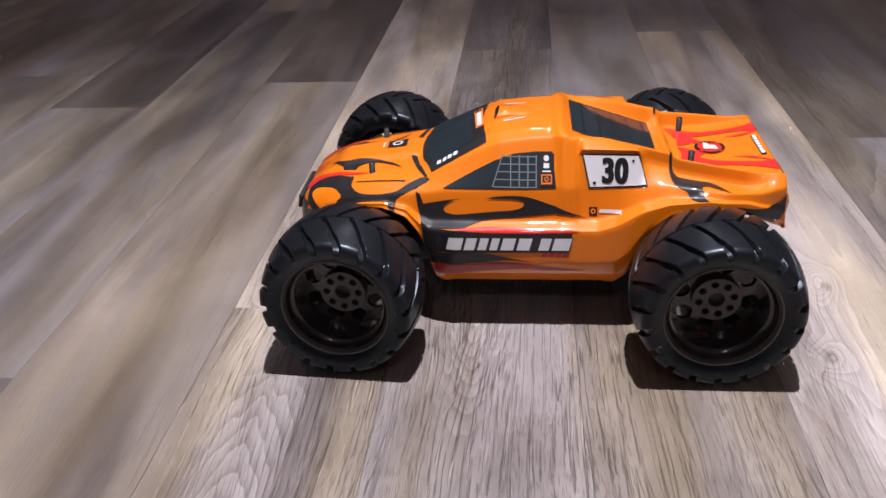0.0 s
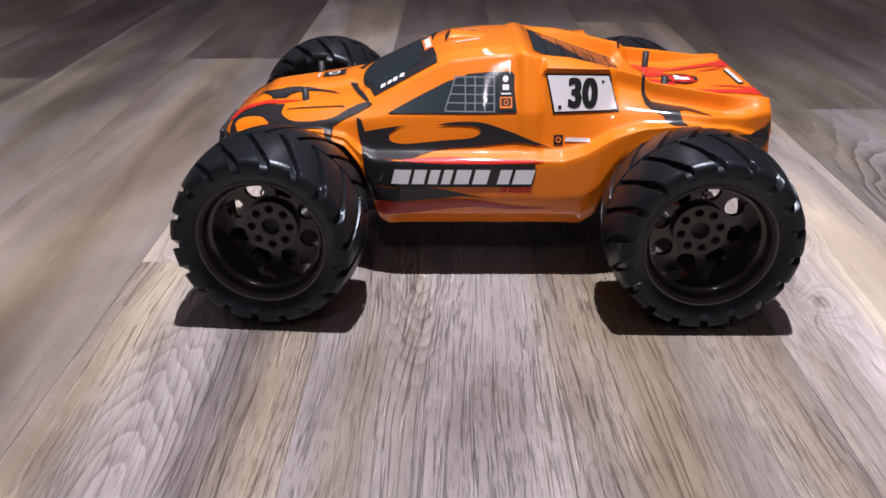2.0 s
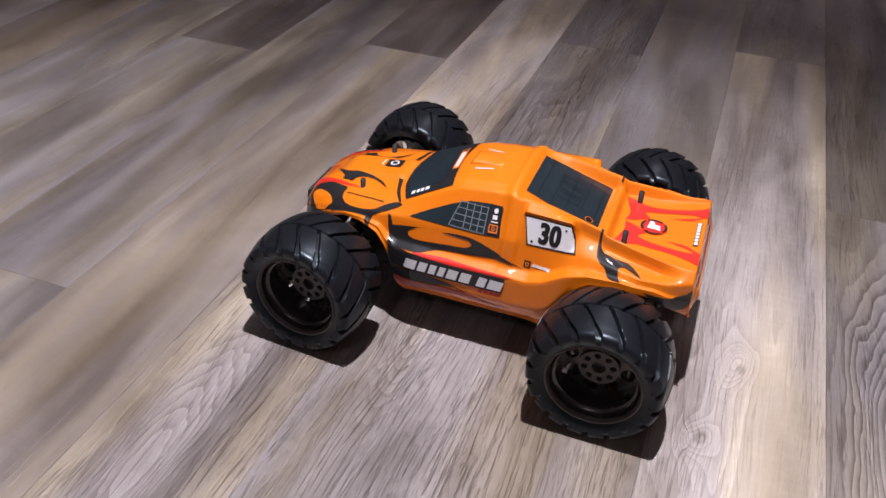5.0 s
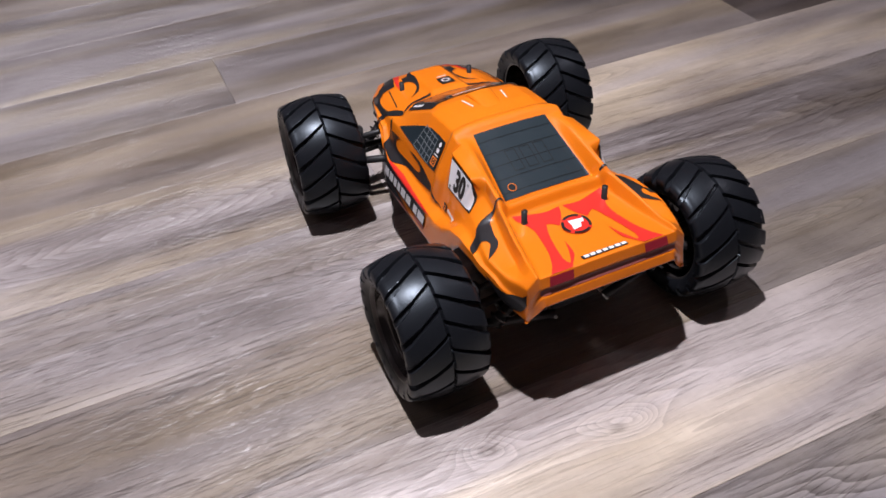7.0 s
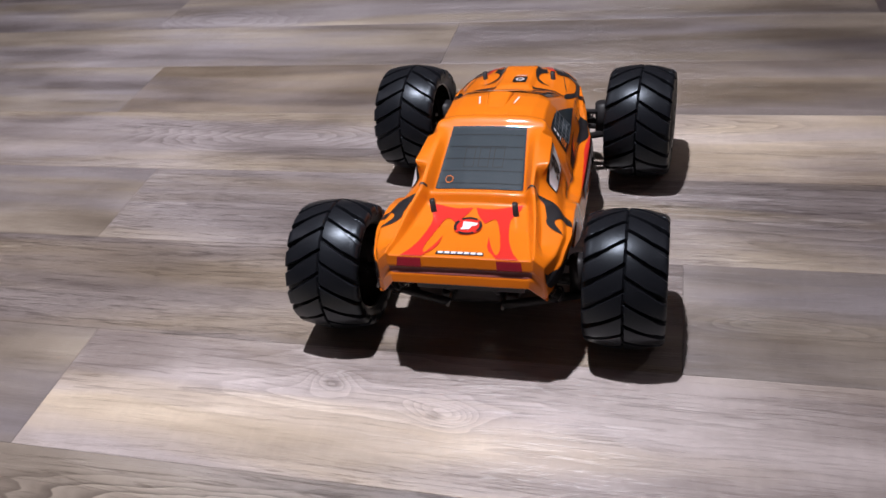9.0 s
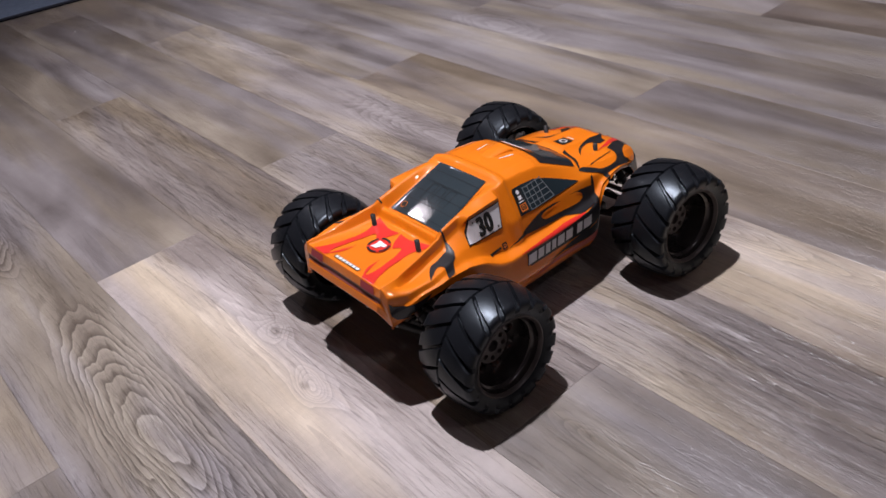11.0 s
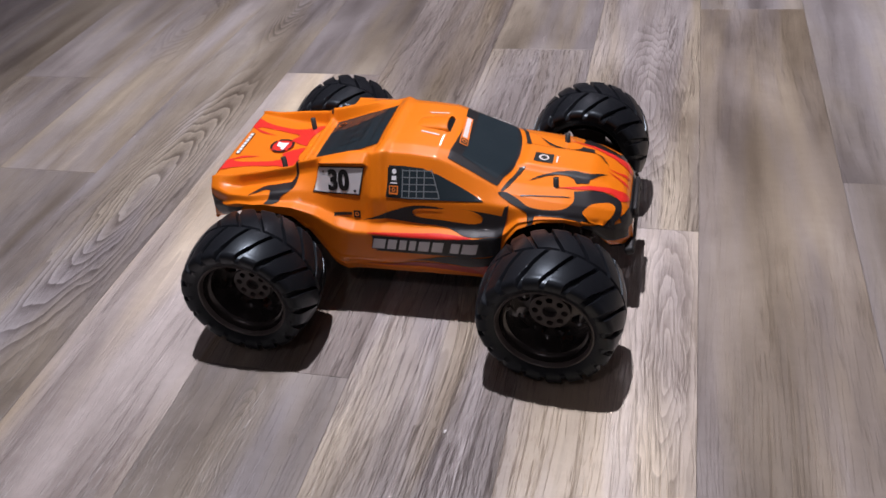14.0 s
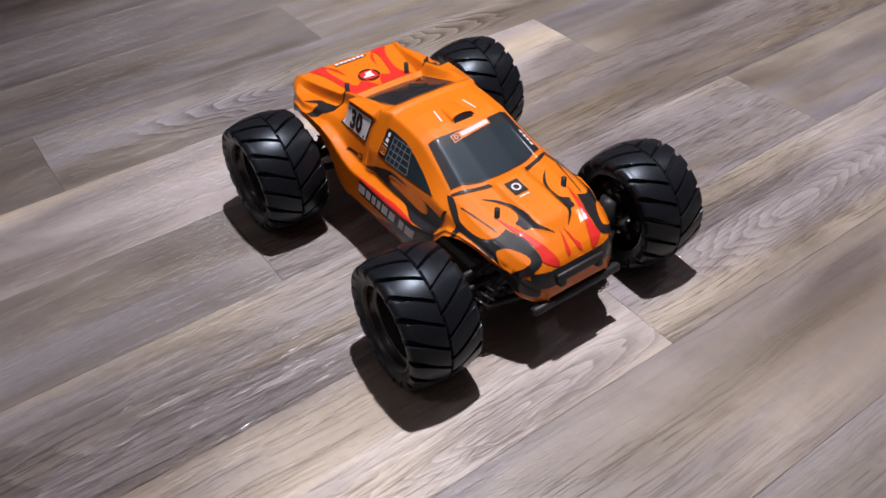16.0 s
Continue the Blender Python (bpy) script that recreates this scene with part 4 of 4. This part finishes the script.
def wheel(side, at):
    hub = new("wheel")
    hub.parent = truck
    hub.location = at
    sharp(part("tyre", tyre_mesh(side), RUBBER, hub, "black rubber tyre with chevron lugs"), 40)
    bm = lathe([(r, y * side) for r, y in ((0.0405, -0.03), (0.0432, -0.031), (0.0432, 0.028), (0.0392, 0.028), (0.0384, 0.0235), (0.0372, 0.0215), (0.0352, 0.0205), (0.0344, 0.0135), (0.0325, 0.0), (0.034, -0.026))], 72)
    bmesh.ops.recalc_face_normals(bm, faces=bm.faces[:])
    rim = sharp(part("rim", bm, GLOSSY_RIM, hub, "grey-black plastic rim"), 40)
    bm = lathe([(r, y * side) for r, y in ((0.0432, 0.0277), (0.0432, 0.03), (0.0424, 0.0317), (0.0412, 0.0319), (0.0399, 0.0302), (0.0392, 0.0277))], 72)
    bmesh.ops.recalc_face_normals(bm, faces=bm.faces[:])
    sharp(part("rim_lip", bm, RIM, rim, "brown-grey rim edge"), 50)
    big = [(0.0262 * math.cos(a), 0.0262 * math.sin(a), 0.0066) for a in [math.pi * (k + 0.5) / 4 for k in range(8)]]
    sharp(part("rim_face", disc_with_holes(0.0335, big, -0.0025, 0.0015, side, 64), GLOSSY_RIM, hub, "dark glossy rim face with eight round holes"))
    small = [(0.0128 * math.cos(a), 0.0128 * math.sin(a), 0.0029) for a in [math.pi * k / 4 for k in range(8)]]
    sharp(part("hub_plate", disc_with_holes(0.018, small + [(0, 0, 0.0062)], 0.0015, 0.007, side), RIM, hub, "grey hub plate with eight bolt holes"))
    bm = bmesh.new()
    rod(bm, (0, 0.002 * side, 0), (0, -0.024 * side, 0), 0.0075, 6)
    part("wheel_nut", bm, PLASTIC, hub, smooth=False)
    return hub


WHEEL_Z = 0.0634
for side, front_y, rear_y in ((1, 0.1315, 0.1365), (-1, -0.137, -0.136)):
    first = wheel(side, (0.1415 + 0.0025 * side, front_y, WHEEL_Z))
    copy_thing(first, pose(-0.140, rear_y, WHEEL_Z, 0, 11, 0))
    first.rotation_euler = (0, 0, radians(-4))

# ---- chassis and running gear ----
bm = bmesh.new()
box(bm, (0.3, 0.075, 0.012), (0.0, 0, 0.036), bevel=0.003)
box(bm, (0.25, 0.1, 0.02), (0.0, 0, 0.05), bevel=0.005)
part("chassis", bm, PLASTIC, truck)
for end in (1, -1):
    bm = bmesh.new()
    box(bm, (0.05, 0.05, 0.03), (end * 0.132, 0, 0.052), bevel=0.004)
    part("gear_box", bm, PLASTIC, truck)
    bm = bmesh.new()
    box(bm, (0.005, 0.084, 0.026), (end * 0.158, 0, 0.081), bevel=0.0015)
    part("shock_tower", bm, PLASTIC, truck)
    for side in (1, -1):
        bm = bmesh.new()
        rod(bm, (end * 0.118, side * 0.025, 0.044), (end * 0.134, side * 0.098, 0.05), 0.004)
        rod(bm, (end * 0.165, side * 0.025, 0.044), (end * 0.15, side * 0.098, 0.05), 0.004)
        box(bm, (0.028, 0.008, 0.008), (end * 0.142, side * 0.062, 0.047), bevel=0.001)
        arm = part("lower_arm", bm, PLASTIC, truck)
        for x0, x1, y, z in ((0.113, 0.17, 0.026, 0.044), (0.127, 0.157, 0.098, 0.0505)):
            bm = bmesh.new()
            rod(bm, (end * x0, side * y, z), (end * x1, side * y, z), 0.0016, 10)
            part("hinge_pin", bm, STEEL, arm, "bright steel hinge pin")
        bm = bmesh.new()
        rod(bm, (end * 0.135, side * 0.03, 0.078), (end * 0.138, side * 0.1, 0.076), 0.003)
        part("upper_link", bm, PLASTIC, truck)
        bm = bmesh.new()
        rod(bm, (end * 0.141, side * 0.03, 0.06), (end * 0.141, side * 0.126, 0.064), 0.0035)
        part("drive_shaft", bm, PLASTIC, truck)
        bm = bmesh.new()
        rod(bm, (end * 0.141, side * 0.094, 0.045), (end * 0.141, side * 0.094, 0.085), 0.009, 16)
        part("hub_carrier", bm, PLASTIC, truck)
        top, low = (end * 0.162, side * 0.036, 0.092), (end * 0.157, side * 0.08, 0.052)
        bm = bmesh.new()
        rod(bm, top, low, 0.0048, 16)
        shock = part("shock_absorber", bm, PLASTIC, truck)
        bm = bmesh.new()
        coil(bm, top, low, 0.0072, 0.0009, 8)
        part("spring", bm, GLOSSY_RIM, shock, "dark steel coil spring")

# body posts that stick up through the shell
for x, y, z, h in ((0.132, 0.039, 0.112, 0.018), (0.131, -0.039, 0.112, 0.018), (-0.132, 0.0375, 0.119, 0.019), (-0.134, -0.0385, 0.119, 0.019)):
    bm = bmesh.new()
    rod(bm, (x, y, z - 0.03), (x, y, z + h), 0.0026, 16)
    part("body_post", bm, PLASTIC, truck)

# front bumper: a rounded black guard before the grille and a thin bar under it
bm = bmesh.new()
box(bm, (0.0045, 0.054, 0.0085), (0.2015, 0, 0.0895), (0, -8, 0), bevel=0.002)
for y in (-0.022, 0.022):
    box(bm, (0.03, 0.007, 0.008), (0.19, y, 0.082), (0, -12, 0), bevel=0.001)
guard = part("front_bumper", bm, PLASTIC, truck, "black plastic front bumper guard")
bm = bmesh.new()
box(bm, (0.009, 0.104, 0.008), (0.199, 0, 0.0615), (0, -20, 0), bevel=0.0025)
rod(bm, (0.199, 0.036, 0.061), (0.18, 0.026, 0.05), 0.003)
rod(bm, (0.199, -0.036, 0.061), (0.18, -0.026, 0.05), 0.003)
part("bumper_bar", bm, PLASTIC, guard)

# rear bumper: a dark plate with two struts under the tail
bm = bmesh.new()
box(bm, (0.005, 0.1, 0.026), (-0.172, 0, 0.083), (0, 14, 0), bevel=0.0015)
plate = part("rear_bumper", bm, PLASTIC, truck, "black plastic rear bumper plate")
for y in (-0.024, 0.024):
    bm = bmesh.new()
    rod(bm, (-0.176, y, 0.074), (-0.15, y * 0.8, 0.045), 0.0028, 10)
    part("bumper_strut", bm, PLASTIC, plate)

# ---- floor planks: 152 mm wide, 1.22 m long ----
PLANK_W, PLANK_L, SEAM = 0.1525, 1.22, -0.04
ENDS = {-4: (0.114,), -3: (0.893,), -2: (0.409, -0.83), -1: (-0.188,), 0: (0.503, -0.735), 1: (0.068,), 2: (0.655, -0.575), 3: (0.175,), 4: (-0.468,), 5: (0.593,), 6: (0.205,)}
UMBER = (0.8, 0.74, 0.68)
LIGHT, MID, TAN, DULL, DARK, CREAM, SAND, SILVER, ASH = (1.08, 1.04, 1.0), (0.92, 0.9, 0.9), (0.86, 0.78, 0.7), (0.74, 0.71, 0.7), (0.55, 0.5, 0.49), (1.66, 1.59, 1.5), (0.94, 0.89, 0.82), (1.24, 1.2, 1.17), (1.08, 1.04, 1.01)
# tone of the plank on the far (+y) and on the near (-y) side of a known end, and how strongly its growth rings show
TONES = {-4: (LIGHT, MID), -3: (DULL, MID), -2: (DULL, CREAM), -1: (UMBER, MID), 0: (DULL, ASH), 1: (SILVER, CREAM), 2: (MID, UMBER), 3: (MID, DULL), 4: (MID, DARK), 5: (DULL, MID), 6: (LIGHT, TAN)}
FIGURE = {-4: 0.6, -3: 1.45, -2: 0.5, -1: 0.5, 0: 0.6, 1: 0.65, 4: 0.5}
# how open the pores are on the far and on the near side of that end
BEYOND = {0: DULL, 2: DARK, -2: MID}
PORES = {-4: (0.3, 0.35), -3: (0.2, 0.5), -2: (0.2, 0.5), -1: (0.9, 0.25), 0: (0.25, 0.95), 1: (0.9, 0.5), 2: (0.25, 0.25), 3: (0.2, 0.25), 4: (0.3, 0.3)}
dice = random.Random(7)


def plank(x0, x1, y0, y1, tone, figure, pores):
    w, h = 0.0001, 0.0045
    bm = bmesh.new()
    box(bm, (x1 - x0 - 2 * w, y1 - y0 - 2 * w, h), ((x0 + x1) / 2, (y0 + y1) / 2, -h / 2))
    top = [e for e in bm.edges if all(v.co.z > -0.001 for v in e.verts)]
    bmesh.ops.bevel(bm, geom=top, offset=0.00025, segments=1, affect="EDGES")
    ob = part("plank", bm, OAK, floor, smooth=False)
    ob.color = (*tone, figure)
    ob["pores"] = pores


for k in range(-20, 21):
    x0, x1 = max(-ROOM, SEAM + k * PLANK_W), min(ROOM, SEAM + (k + 1) * PLANK_W)
    if x1 - x0 < 0.01:
        continue
    known = ENDS.get(k, (dice.uniform(-0.6, 0.6),))
    cuts = sorted({-ROOM, ROOM, *known, *[known[0] + PLANK_L * i for i in (1, 2, 3)], *[known[-1] - PLANK_L * i for i in (1, 2, 3)]})
    cuts = [c for c in cuts if -ROOM <= c <= ROOM]
    for y0, y1 in zip(cuts, cuts[1:]):
        tones = TONES.get(k)
        tone = dice.choice((LIGHT, MID, TAN, DULL))
        if tones and abs(y0 - known[0]) < 1e-6:
            tone = tones[0]
        elif tones and abs(y1 - known[0]) < 1e-6:
            tone = tones[1]
        elif k in BEYOND and y1 < known[-1] + 1e-6:
            tone = BEYOND[k]
        far_side = tones and abs(y0 - known[0]) < 1e-6
        plank(x0, x1, y0, y1, tone, FIGURE.get(k, dice.uniform(0.1, 0.5)), PORES[k][0 if far_side else 1] if k in PORES else dice.uniform(0.15, 0.4))
